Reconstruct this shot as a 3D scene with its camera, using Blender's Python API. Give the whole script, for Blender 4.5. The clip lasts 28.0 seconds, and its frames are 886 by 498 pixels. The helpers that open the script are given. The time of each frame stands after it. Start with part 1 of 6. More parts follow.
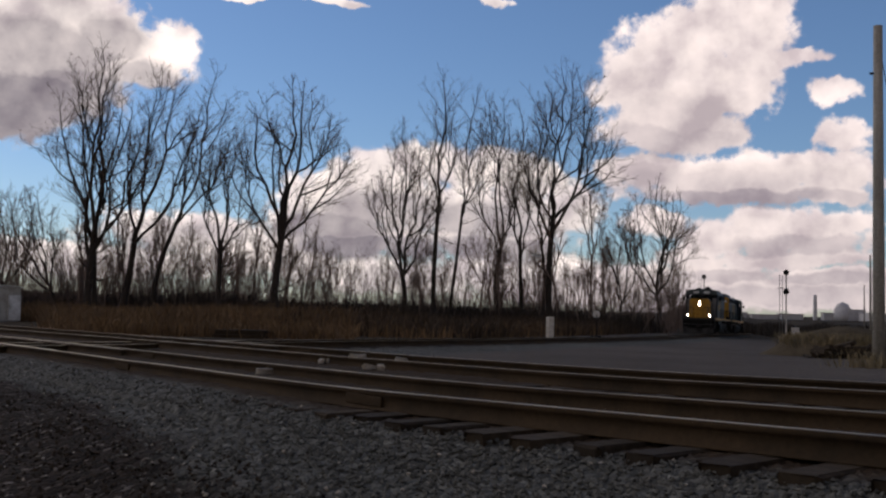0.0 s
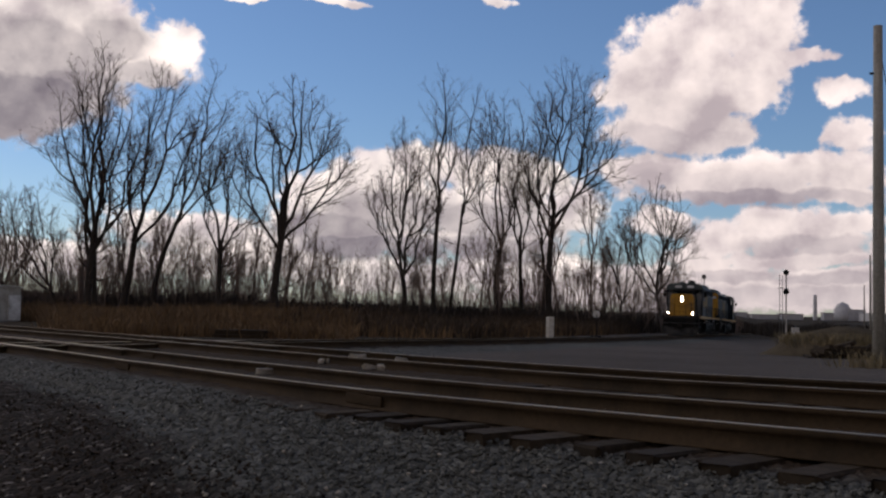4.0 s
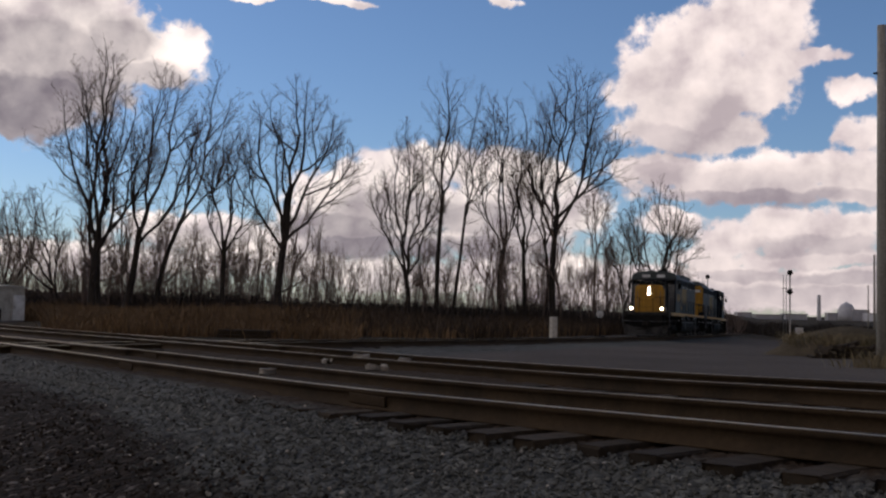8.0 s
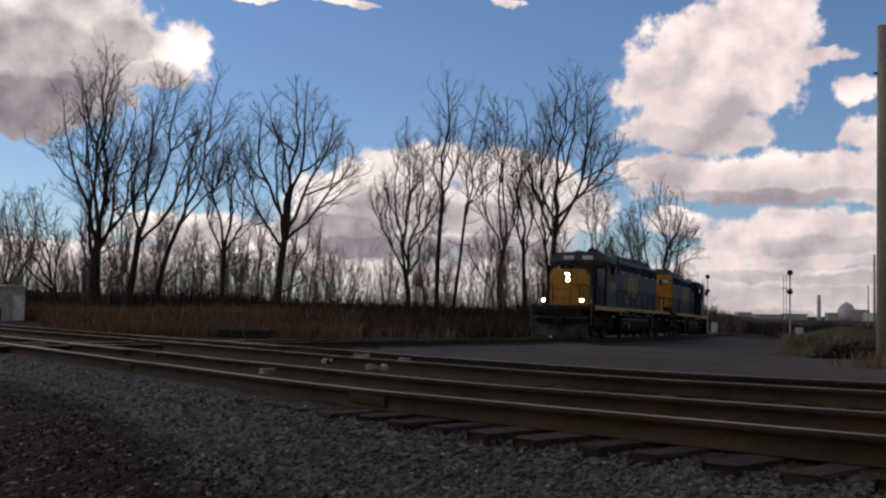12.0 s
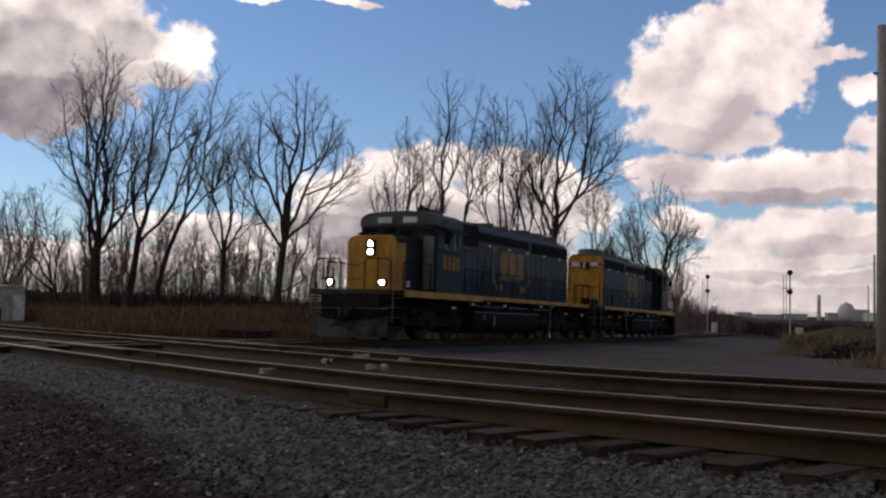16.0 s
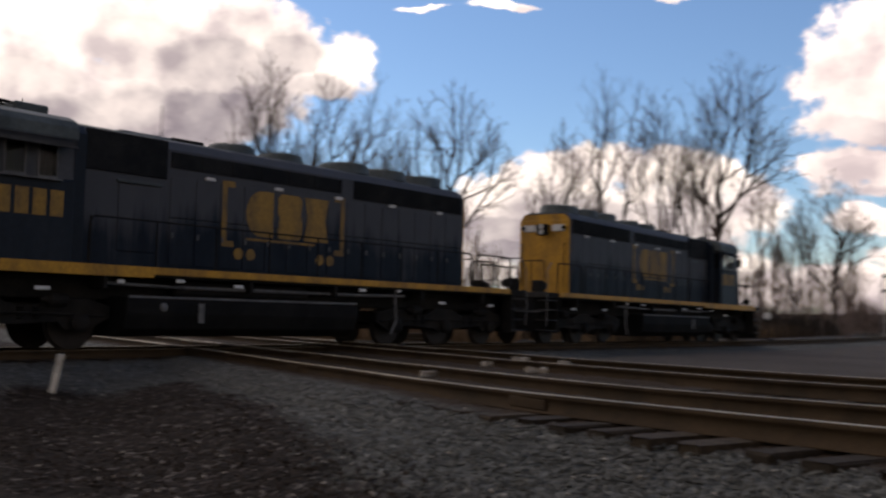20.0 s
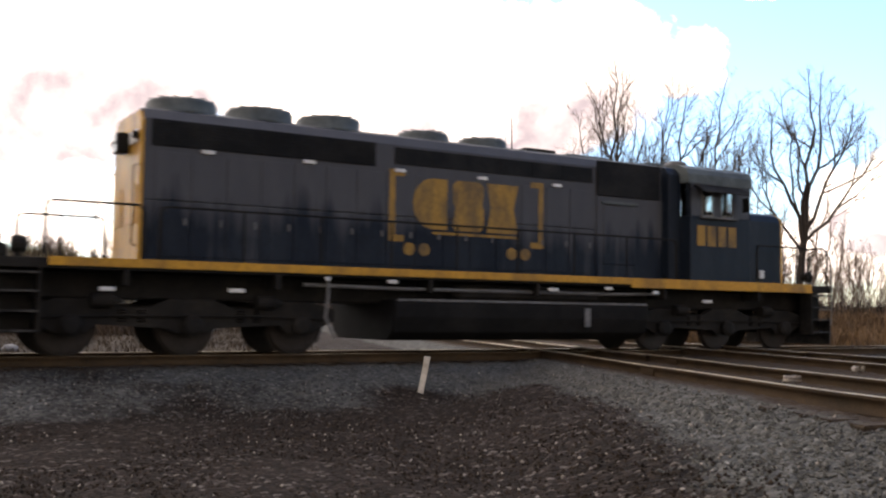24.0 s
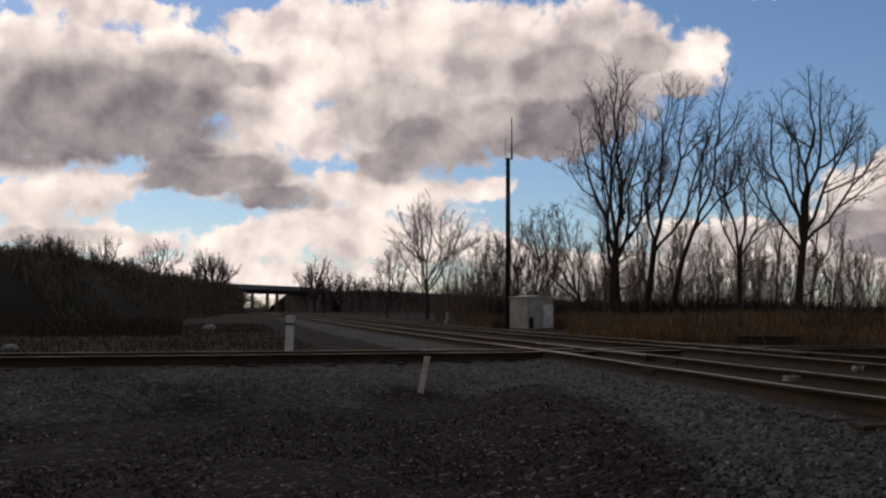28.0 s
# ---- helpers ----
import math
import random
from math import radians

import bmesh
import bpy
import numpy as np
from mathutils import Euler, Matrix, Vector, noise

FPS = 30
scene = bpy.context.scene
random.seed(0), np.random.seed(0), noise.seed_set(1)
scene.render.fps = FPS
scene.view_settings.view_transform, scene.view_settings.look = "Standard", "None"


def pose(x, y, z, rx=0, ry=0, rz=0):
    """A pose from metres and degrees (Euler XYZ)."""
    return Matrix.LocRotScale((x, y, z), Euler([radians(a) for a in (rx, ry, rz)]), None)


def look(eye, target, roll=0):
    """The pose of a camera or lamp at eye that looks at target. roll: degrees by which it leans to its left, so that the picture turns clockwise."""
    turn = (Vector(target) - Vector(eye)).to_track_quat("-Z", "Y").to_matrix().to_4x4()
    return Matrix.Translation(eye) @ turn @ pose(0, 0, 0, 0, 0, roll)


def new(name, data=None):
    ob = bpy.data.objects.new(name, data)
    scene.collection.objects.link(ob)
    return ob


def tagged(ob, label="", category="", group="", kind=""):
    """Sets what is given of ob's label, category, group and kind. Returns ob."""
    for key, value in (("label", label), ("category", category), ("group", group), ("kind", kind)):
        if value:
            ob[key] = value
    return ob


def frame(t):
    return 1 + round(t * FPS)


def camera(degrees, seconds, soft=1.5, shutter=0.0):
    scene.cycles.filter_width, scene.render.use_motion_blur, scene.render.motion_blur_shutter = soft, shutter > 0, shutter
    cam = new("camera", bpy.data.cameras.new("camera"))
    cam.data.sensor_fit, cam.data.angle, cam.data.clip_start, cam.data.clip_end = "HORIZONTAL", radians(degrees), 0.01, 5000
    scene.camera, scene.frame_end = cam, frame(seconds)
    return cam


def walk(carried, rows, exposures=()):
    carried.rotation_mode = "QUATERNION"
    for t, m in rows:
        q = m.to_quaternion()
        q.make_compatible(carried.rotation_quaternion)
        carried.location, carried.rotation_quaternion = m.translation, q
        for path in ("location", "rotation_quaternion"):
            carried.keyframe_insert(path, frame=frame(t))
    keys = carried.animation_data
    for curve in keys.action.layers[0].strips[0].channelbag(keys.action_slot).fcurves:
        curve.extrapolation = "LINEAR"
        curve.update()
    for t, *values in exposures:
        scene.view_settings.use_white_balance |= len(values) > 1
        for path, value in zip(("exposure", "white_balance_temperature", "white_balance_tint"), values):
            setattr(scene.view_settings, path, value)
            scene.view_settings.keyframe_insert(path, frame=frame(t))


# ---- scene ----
# Metres. The rail tops at the level crossing of the two lines are z = 0.
cam = camera(47.07, 28.0, soft=2.3, shutter=0.4)


def view(yaw, pitch, roll):
    return pose(0, 0, 1.0, 90 + pitch, -roll, yaw)


walk(cam, [
    (0.0, view(-0.19, 3.30, 1.2)), (6.0, view(-0.19, 3.30, 1.2)), (6.4, view(0.0, 3.30, 1.2)),
    (19.4, view(0.0, 3.30, 1.2)), (19.5, view(0.38, 3.30, 1.2)), (19.6, view(1.5, 3.30, 1.17)),
    (20.0, view(8.9, 3.30, 0.9)), (20.5, view(18.8, 3.29, 0.55)), (20.8, view(23.9, 3.29, 0.38)),
    (21.1, view(27.0, 3.29, 0.26)), (21.5, view(28.45, 3.29, 0.2)), (22.2, view(28.5, 3.29, 0.2)),
    (28.0, view(28.5, 3.29, 0.2)),
], exposures=[(t, e, k + 60, 14) for t, e, k in (
    (0.0, -0.06, 6720), (12.0, -0.06, 6720), (15.0, 0.0, 6820), (17.5, 0.28, 6820), (19.3, 0.45, 6820), (20.0, 0.48, 7150), (20.5, 0.75, 7200), (21.5, 1.35, 7200), (22.5, 1.6, 7400), (23.2, 1.52, 7500), (24.2, 1.95, 7800),
    (25.1, 2.42, 7900), (25.5, 2.0, 7850), (26.0, 1.15, 7600), (26.5, 0.35, 7250), (27.0, -0.12, 6980), (28.0, -0.25, 6980))])

# world, sun
world = bpy.data.worlds.new("sky")
scene.world = world
world.use_nodes = True
wn = world.node_tree.nodes
sky = wn.new("ShaderNodeTexSky")
sky.sky_type = 'NISHITA'
sky.sun_disc = False
sky.sun_elevation, sky.sun_rotation = radians(34), radians(-62)
sky.air_density, sky.dust_density, sky.ozone_density = 1.0, 0.25, 7.0
wn["Background"].inputs[1].default_value = 0.102
world.node_tree.links.new(sky.outputs[0], wn["Background"].inputs[0])

sun = new("sun", bpy.data.lights.new("sun", 'SUN'))
sun.data.energy, sun.data.angle, sun.data.color = 1.2, radians(85), (1.0, 0.87, 0.71)
sun.matrix_world = look((-62, 33, 47), (0, 0, 0))

# ---- materials ----
def ramp(nt, fac, stops):
    r = nt.nodes.new("ShaderNodeValToRGB")
    el = r.color_ramp.elements
    while len(el) < len(stops):
        el.new(0.5)
    for e, (p, c) in zip(el, stops):
        e.position, e.color = p, (*c, 1)
    nt.links.new(fac, r.inputs[0])
    return r.outputs[0]


def noise_node(nt, scale, detail=5, rough=0.6, coord="Object", stretch=None):
    tc = nt.nodes.new("ShaderNodeTexCoord")
    n = nt.nodes.new("ShaderNodeTexNoise")
    n.inputs["Scale"].default_value, n.inputs["Detail"].default_value, n.inputs["Roughness"].default_value = scale, detail, rough
    src = tc.outputs[coord]
    if stretch:
        mp = nt.nodes.new("ShaderNodeMapping")
        mp.inputs["Scale"].default_value = stretch
        nt.links.new(src, mp.inputs[0])
        src = mp.outputs[0]
    nt.links.new(src, n.inputs["Vector"])
    return n.outputs[0]


def mixed(nt, a, b, fac, mode='MIX'):
    m = nt.nodes.new("ShaderNodeMix")
    m.data_type, m.blend_type = 'RGBA', mode
    for sock, v in ((m.inputs[0], fac), (m.inputs[6], a), (m.inputs[7], b)):
        if isinstance(v, (int, float)):
            sock.default_value = v
        elif isinstance(v, tuple):
            sock.default_value = (*v, 1)
        else:
            nt.links.new(v, sock)
    return m.outputs[2]


def surface(name, base, worn, rough=0.7, metal=0.0, big=0.8, fine=14.0, bump=0.3, per_object=0.0, stretch=None, dist=0.02, spec=0.25):
    """A weathered surface: a base colour, a worn colour in large stains, fine grain and relief."""
    m = bpy.data.materials.new(name)
    m.use_nodes = True
    nt = m.node_tree
    bs = nt.nodes["Principled BSDF"]
    n1, n2 = noise_node(nt, big, 6, 0.65, stretch=stretch), noise_node(nt, fine, 4, 0.7)
    f = ramp(nt, n1, [(0.42, (0, 0, 0)), (0.64, (1, 1, 1))])
    c = mixed(nt, base, worn, f)
    c = mixed(nt, c, ramp(nt, n2, [(0.25, (0.55, 0.55, 0.55)), (0.75, (1.35, 1.35, 1.35))]), 0.7, 'MULTIPLY')
    if per_object:
        oi = nt.nodes.new("ShaderNodeObjectInfo")
        k = 1 - per_object
        c = mixed(nt, c, ramp(nt, oi.outputs["Random"], [(0, (k, k, k)), (1, (1 + per_object,) * 3)]), 1.0, 'MULTIPLY')
    nt.links.new(c, bs.inputs["Base Color"])
    nt.links.new(ramp(nt, n2, [(0.2, (rough - 0.1,) * 3), (0.8, (min(1, rough + 0.12),) * 3)]), bs.inputs["Roughness"])
    bs.inputs["Metallic"].default_value = metal
    bs.inputs["Specular IOR Level"].default_value = spec
    b = nt.nodes.new("ShaderNodeBump")
    b.inputs["Strength"].default_value, b.inputs["Distance"].default_value = bump, dist
    nt.links.new(n2, b.inputs["Height"])
    nt.links.new(b.outputs[0], bs.inputs["Normal"])
    return m


def island_vary(m, low=0.6, high=1.4):
    """Vary the base colour of a joined mesh piece by piece."""
    nt = m.node_tree
    bs = nt.nodes["Principled BSDF"]
    old = bs.inputs["Base Color"].links[0].from_socket
    g = nt.nodes.new("ShaderNodeNewGeometry")
    c = mixed(nt, old, ramp(nt, g.outputs["Random Per Island"], [(0, (low,) * 3), (1, (high,) * 3)]), 1.0, 'MULTIPLY')
    nt.links.new(c, bs.inputs["Base Color"])
    return m


M_NAVY = surface("navy_paint", (0.007, 0.012, 0.0195), (0.014, 0.0195, 0.027), 0.5, 0, 1.7, 9, 0.06, stretch=(1, 1, 0.22), spec=0.15)
M_GREY = surface("faded_blue_grey_paint", (0.05, 0.052, 0.059), (0.024, 0.028, 0.035), 0.5, 0, 1.5, 9, 0.06, stretch=(1, 1, 0.25))


def hood_paint():
    """Navy paint, chalked to grey from the roof edge down, in upright streaks and blotches."""
    m = surface("chalked_navy_paint", (0.006, 0.0105, 0.0185), (0.012, 0.0175, 0.026), 0.55, 0, 1.7, 9, 0.06, stretch=(1, 1, 0.22), spec=0.12)
    nt = m.node_tree
    bs = nt.nodes["Principled BSDF"]
    old = bs.inputs["Base Color"].links[0].from_socket
    tc = nt.nodes.new("ShaderNodeTexCoord")
    sp = nt.nodes.new("ShaderNodeSeparateXYZ")
    nt.links.new(tc.outputs["Object"], sp.inputs[0])
    rise = nt.nodes.new("ShaderNodeMapRange")
    rise.inputs[1].default_value, rise.inputs[2].default_value, rise.inputs[3].default_value, rise.inputs[4].default_value = 2.1, 3.7, -0.4, 0.42
    nt.links.new(sp.outputs[2], rise.inputs[0])
    total = rise.outputs[0]
    for scale, stretch in ((0.45, (1, 1, 0.5)), (1.5, (2.5, 1, 0.1))):
        add = nt.nodes.new("ShaderNodeMath")
        add.operation = 'ADD'
        nt.links.new(total, add.inputs[0])
        nt.links.new(noise_node(nt, scale, 5, 0.6, stretch=stretch), add.inputs[1])
        total = add.outputs[0]
    fade = ramp(nt, total, [(0.72, (0, 0, 0)), (1.6, (1, 1, 1))])
    grey = mixed(nt, (0.042, 0.046, 0.054), (0.066, 0.068, 0.074), noise_node(nt, 3.0, 4, 0.6, stretch=(1, 1, 0.3)))
    nt.links.new(mixed(nt, old, grey, fade), bs.inputs["Base Color"])
    return m


M_HOOD = hood_paint()
# Teal-grey roof paint, its colour raised to stand for sun on the roof.
M_ROOF = surface("roof_teal_grey_sunlit_paint", (0.075, 0.088, 0.086), (0.04, 0.049, 0.05), 0.6, 0, 1.3, 9, 0.08)
M_YELLOW = surface("yellow_paint", (0.44, 0.225, 0.022), (0.24, 0.125, 0.022), 0.5, 0, 1.6, 12, 0.05, stretch=(1, 1, 0.4))
M_LETTER = surface("faded_yellow_lettering", (0.27, 0.155, 0.032), (0.12, 0.078, 0.034), 0.6, 0, 2.2, 12, 0.04, stretch=(1, 1, 0.5))
M_BLACK = surface("grimy_black_paint", (0.0115, 0.011, 0.0105), (0.021, 0.019, 0.0165), 0.75, 0, 1.5, 11, 0.15, spec=0.08)
M_GRILLE = surface("dark_grille_metal", (0.010, 0.011, 0.012), (0.02, 0.02, 0.02), 0.8, 0, 1.5, 30, 0.2, spec=0.08)
M_TANK = surface("fuel_tank_black", (0.0085, 0.0085, 0.0085), (0.014, 0.0135, 0.013), 0.75, 0, 1.2, 8, 0.06, spec=0.06)
M_PIPE = surface("pale_grey_pipe_paint", (0.13, 0.13, 0.13), (0.07, 0.07, 0.07), 0.6, 0, 2, 12, 0.05)
M_WHITE = surface("weathered_white_paint", (0.62, 0.62, 0.6), (0.42, 0.41, 0.38), 0.6, 0, 1.5, 10, 0.1)
M_STEEL = surface("wheel_steel", (0.03, 0.025, 0.022), (0.018, 0.016, 0.014), 0.6, 0.2, 2, 14, 0.1, spec=0.15)
M_RAILTOP = surface("polished_rail_head", (0.48, 0.4, 0.265), (0.3, 0.24, 0.155), 0.55, 1.0, 0.6, 25, 0.03)
M_RUST = surface("rail_rust", (0.05, 0.033, 0.018), (0.03, 0.021, 0.0125), 0.9, 0, 1.2, 22, 0.3, spec=0.1)
M_TIE = surface("creosoted_tie_wood", (0.024, 0.0165, 0.0092), (0.04, 0.028, 0.0165), 0.95, 0, 2.2, 20, 0.5, per_object=0.35, stretch=(1, 4, 1))
M_STONE = island_vary(surface("ballast_stone", (0.114, 0.112, 0.098), (0.073, 0.071, 0.061), 0.9, 0, 6, 40, 0.3, spec=0.1), 0.6, 1.35)
M_DIRTSTONE = island_vary(surface("brown_gravel", (0.034, 0.025, 0.018), (0.02, 0.015, 0.011), 0.95, 0, 6, 40, 0.3, spec=0.06), 0.5, 1.7)
M_BARK = surface("grey_brown_bark", (0.045, 0.036, 0.029), (0.028, 0.023, 0.02), 0.95, 0, 0.9, 9, 0.5, dist=0.05)
M_TWIG = surface("twig_bark", (0.18, 0.13, 0.105), (0.12, 0.09, 0.074), 0.95, 0, 0.9, 9, 0.1)
M_BRUSH = island_vary(surface("brush_stems", (0.032, 0.025, 0.019), (0.02, 0.017, 0.014), 0.95, 0, 0.4, 6, 0.1), 0.6, 1.5)
M_GRASS = island_vary(surface("dry_grass", (0.165, 0.1, 0.048), (0.095, 0.06, 0.031), 0.95, 0, 0.12, 3, 0.1), 0.7, 1.35)
M_WEED = island_vary(surface("dark_weeds", (0.06, 0.04, 0.024), (0.036, 0.026, 0.016), 0.95, 0, 0.15, 3, 0.1), 0.5, 1.5)
M_POLE = surface("weathered_pole_wood", (0.33, 0.31, 0.27), (0.22, 0.205, 0.175), 0.9, 0, 1.2, 14, 0.4, stretch=(3, 3, 0.3))
M_DARKPOLE = surface("creosoted_pole_wood", (0.022, 0.019, 0.017), (0.03, 0.026, 0.023), 0.9, 0, 1.2, 14, 0.4, stretch=(3, 3, 0.3))
M_CONCRETE = surface("aged_concrete", (0.24, 0.23, 0.215), (0.16, 0.155, 0.145), 0.9, 0, 0.5, 7, 0.3)
M_ALU = surface("dull_aluminium_sheet", (0.56, 0.54, 0.5), (0.4, 0.38, 0.35), 0.6, 0.0, 1.4, 8, 0.06)
M_HUT = surface("weathered_hut_sheet", (0.4, 0.385, 0.345), (0.27, 0.255, 0.22), 0.65, 0.0, 1.4, 8, 0.06)
M_POST = surface("worn_cream_post_paint", (0.56, 0.52, 0.45), (0.34, 0.31, 0.26), 0.75, 0, 5, 24, 0.2)
M_OLDPAINT = surface("chipped_cream_paint", (0.36, 0.32, 0.26), (0.16, 0.14, 0.115), 0.8, 0, 5, 24, 0.2)
M_PALEGRASS = island_vary(surface("pale_dry_weeds", (0.24, 0.19, 0.11), (0.15, 0.125, 0.07), 0.95, 0, 0.3, 3, 0.1), 0.6, 1.4)
M_SIGNAL = surface("signal_black", (0.012, 0.012, 0.013), (0.02, 0.02, 0.02), 0.6, 0, 2, 15, 0.05)
M_HAZE = surface("distant_haze_grey", (0.52, 0.5, 0.49), (0.42, 0.4, 0.4), 0.95, 0, 0.02, 0.1, 0.0)


def glow(name, colour, strength):
    m = bpy.data.materials.new(name)
    m.use_nodes = True
    bs = m.node_tree.nodes["Principled BSDF"]
    bs.inputs["Base Color"].default_value = (*colour, 1)
    bs.inputs["Emission Color"].default_value = (*colour, 1)
    bs.inputs["Emission Strength"].default_value = strength
    return m


M_LAMP = glow("lit_headlight", (1.0, 0.86, 0.58), 42.0)
M_LENS = surface("unlit_lens", (0.5, 0.5, 0.48), (0.4, 0.4, 0.38), 0.15, 0, 2, 8, 0.0)
M_GLASS = bpy.data.materials.new("cab_glass")
M_GLASS.use_nodes = True
_g = M_GLASS.node_tree.nodes["Principled BSDF"]
_g.inputs["Base Color"].default_value = (0.7, 0.75, 0.75, 1)
_g.inputs["Roughness"].default_value, _g.inputs["Transmission Weight"].default_value, _g.inputs["IOR"].default_value = 0.04, 1.0, 1.2


def ground_material():
    m = bpy.data.materials.new("gravel_and_dirt")
    m.use_nodes = True
    nt = m.node_tree
    bs = nt.nodes["Principled BSDF"]
    bs.inputs["Roughness"].default_value = 0.95
    bs.inputs["Specular IOR Level"].default_value = 0.08
    at = nt.nodes.new("ShaderNodeAttribute")
    at.attribute_name = "ballast"
    at2 = nt.nodes.new("ShaderNodeAttribute")
    at2.attribute_name = "meadow"
    coarse, fine = noise_node(nt, 0.35, 6, 0.7), noise_node(nt, 28, 5, 0.75)
    vor = nt.nodes.new("ShaderNodeTexVoronoi")
    tc = nt.nodes.new("ShaderNodeTexCoord")
    vor.inputs["Scale"].default_value = 17
    nt.links.new(tc.outputs["Object"], vor.inputs["Vector"])
    sep = nt.nodes.new("ShaderNodeSeparateColor")
    nt.links.new(vor.outputs["Color"], sep.inputs[0])
    stone = ramp(nt, sep.outputs[0], [(0.0, (0.034, 0.0335, 0.0295)), (0.55, (0.082, 0.081, 0.071)), (0.95, (0.116, 0.114, 0.1)), (1.0, (0.19, 0.184, 0.16))])
    dirt = ramp(nt, sep.outputs[0], [(0.0, (0.01, 0.0072, 0.005)), (0.55, (0.021, 0.0148, 0.0105)), (0.9, (0.037, 0.0275, 0.021)), (1.0, (0.15, 0.13, 0.11))])
    dirt = mixed(nt, dirt, ramp(nt, fine, [(0.3, (0.6, 0.6, 0.6)), (0.7, (1.3, 1.3, 1.3))]), 1.0, 'MULTIPLY')
    fac = nt.nodes.new("ShaderNodeMath")
    fac.operation = 'ADD'
    nt.links.new(at.outputs["Fac"], fac.inputs[0])
    off = nt.nodes.new("ShaderNodeMapRange")
    off.inputs[1].default_value, off.inputs[2].default_value, off.inputs[3].default_value, off.inputs[4].default_value = 0.3, 0.7, -0.34, 0.34
    nt.links.new(coarse, off.inputs[0])
    nt.links.new(off.outputs[0], fac.inputs[1])
    f = ramp(nt, fac.outputs[0], [(0.3, (0, 0, 0)), (0.62, (1, 1, 1))])
    c = mixed(nt, dirt, stone, f)
    mead = ramp(nt, noise_node(nt, 0.5, 6, 0.7), [(0.3, (0.022, 0.017, 0.0105)), (0.7, (0.05, 0.036, 0.02))])
    for key, tint in (("bed", [(0.3, (0.022, 0.0135, 0.0078)), (0.6, (0.043, 0.028, 0.0165)), (0.8, (0.07, 0.05, 0.034))]),
                      ("yard", [(0.3, (0.062, 0.052, 0.044)), (0.6, (0.105, 0.089, 0.074)), (0.8, (0.16, 0.137, 0.115))])):
        ak = nt.nodes.new("ShaderNodeAttribute")
        ak.attribute_name = key
        c = mixed(nt, c, ramp(nt, fine, tint), ak.outputs["Fac"])
    c = mixed(nt, c, mead, at2.outputs["Fac"])
    c = mixed(nt, c, ramp(nt, noise_node(nt, 0.12, 4, 0.6), [(0.3, (0.75, 0.75, 0.75)), (0.7, (1.2, 1.2, 1.2))]), 1.0, 'MULTIPLY')
    nt.links.new(c, bs.inputs["Base Color"])
    b = nt.nodes.new("ShaderNodeBump")
    b.inputs["Strength"].default_value, b.inputs["Distance"].default_value = 0.9, 0.035
    nt.links.new(vor.outputs["Distance"], b.inputs["Height"])
    b.invert = True
    nt.links.new(b.outputs[0], bs.inputs["Normal"])
    return m


# ---- mesh helpers ----
def mesh_object(name, verts, faces, material, smooth=False):
    me = bpy.data.meshes.new(name)
    me.from_pydata(verts, [], faces)
    me.materials.append(material)
    if smooth:
        me.polygons.foreach_set("use_smooth", [True] * len(me.polygons))
    me.update()
    return new(name, me)


def part(name, bm, material, parent, label="", smooth=False):
    """One mesh object under a thing or a part."""
    me = bpy.data.meshes.new(name)
    bmesh.ops.recalc_face_normals(bm, faces=bm.faces)
    if smooth:
        for f in bm.faces:
            f.smooth = True
    bm.to_mesh(me)
    bm.free()
    me.materials.append(material)
    ob = new(name, me)
    ob.parent = parent
    if label:
        tagged(ob, label)
    return ob


def block(boxes, bevel=0.0, bm=None):
    """A bmesh of boxes (x0, x1, y0, y1, z0, z1)."""
    bm = bm or bmesh.new()
    for x0, x1, y0, y1, z0, z1 in boxes:
        r = bmesh.ops.create_cube(bm, size=1, matrix=Matrix.LocRotScale(((x0 + x1) / 2, (y0 + y1) / 2, (z0 + z1) / 2), None, (x1 - x0, y1 - y0, z1 - z0)))
        if bevel:
            es = list({e for v in r["verts"] for e in v.link_edges})
            bmesh.ops.bevel(bm, geom=es, offset=bevel, segments=2, affect='EDGES', profile=0.5)
    return bm


def prism(outline, axis, lo, hi, bm=None, bevel=0.0):
    """An outline extruded along an axis: for x the outline is (y, z), for y it is (x, z), for z it is (x, y)."""
    bm = bm or bmesh.new()
    put = {"x": lambda a, b, t: (t, a, b), "y": lambda a, b, t: (a, t, b), "z": lambda a, b, t: (a, b, t)}[axis]
    lo_v = [bm.verts.new(put(a, b, lo)) for a, b in outline]
    hi_v = [bm.verts.new(put(a, b, hi)) for a, b in outline]
    n = len(outline)
    fs = [bm.faces.new(lo_v), bm.faces.new(hi_v[::-1])]
    for i in range(n):
        fs.append(bm.faces.new((lo_v[i], hi_v[i], hi_v[(i + 1) % n], lo_v[(i + 1) % n])))
    if bevel:
        bmesh.ops.bevel(bm, geom=list({e for f in fs for e in f.edges}), offset=bevel, segments=2, affect='EDGES', profile=0.5)
    return bm


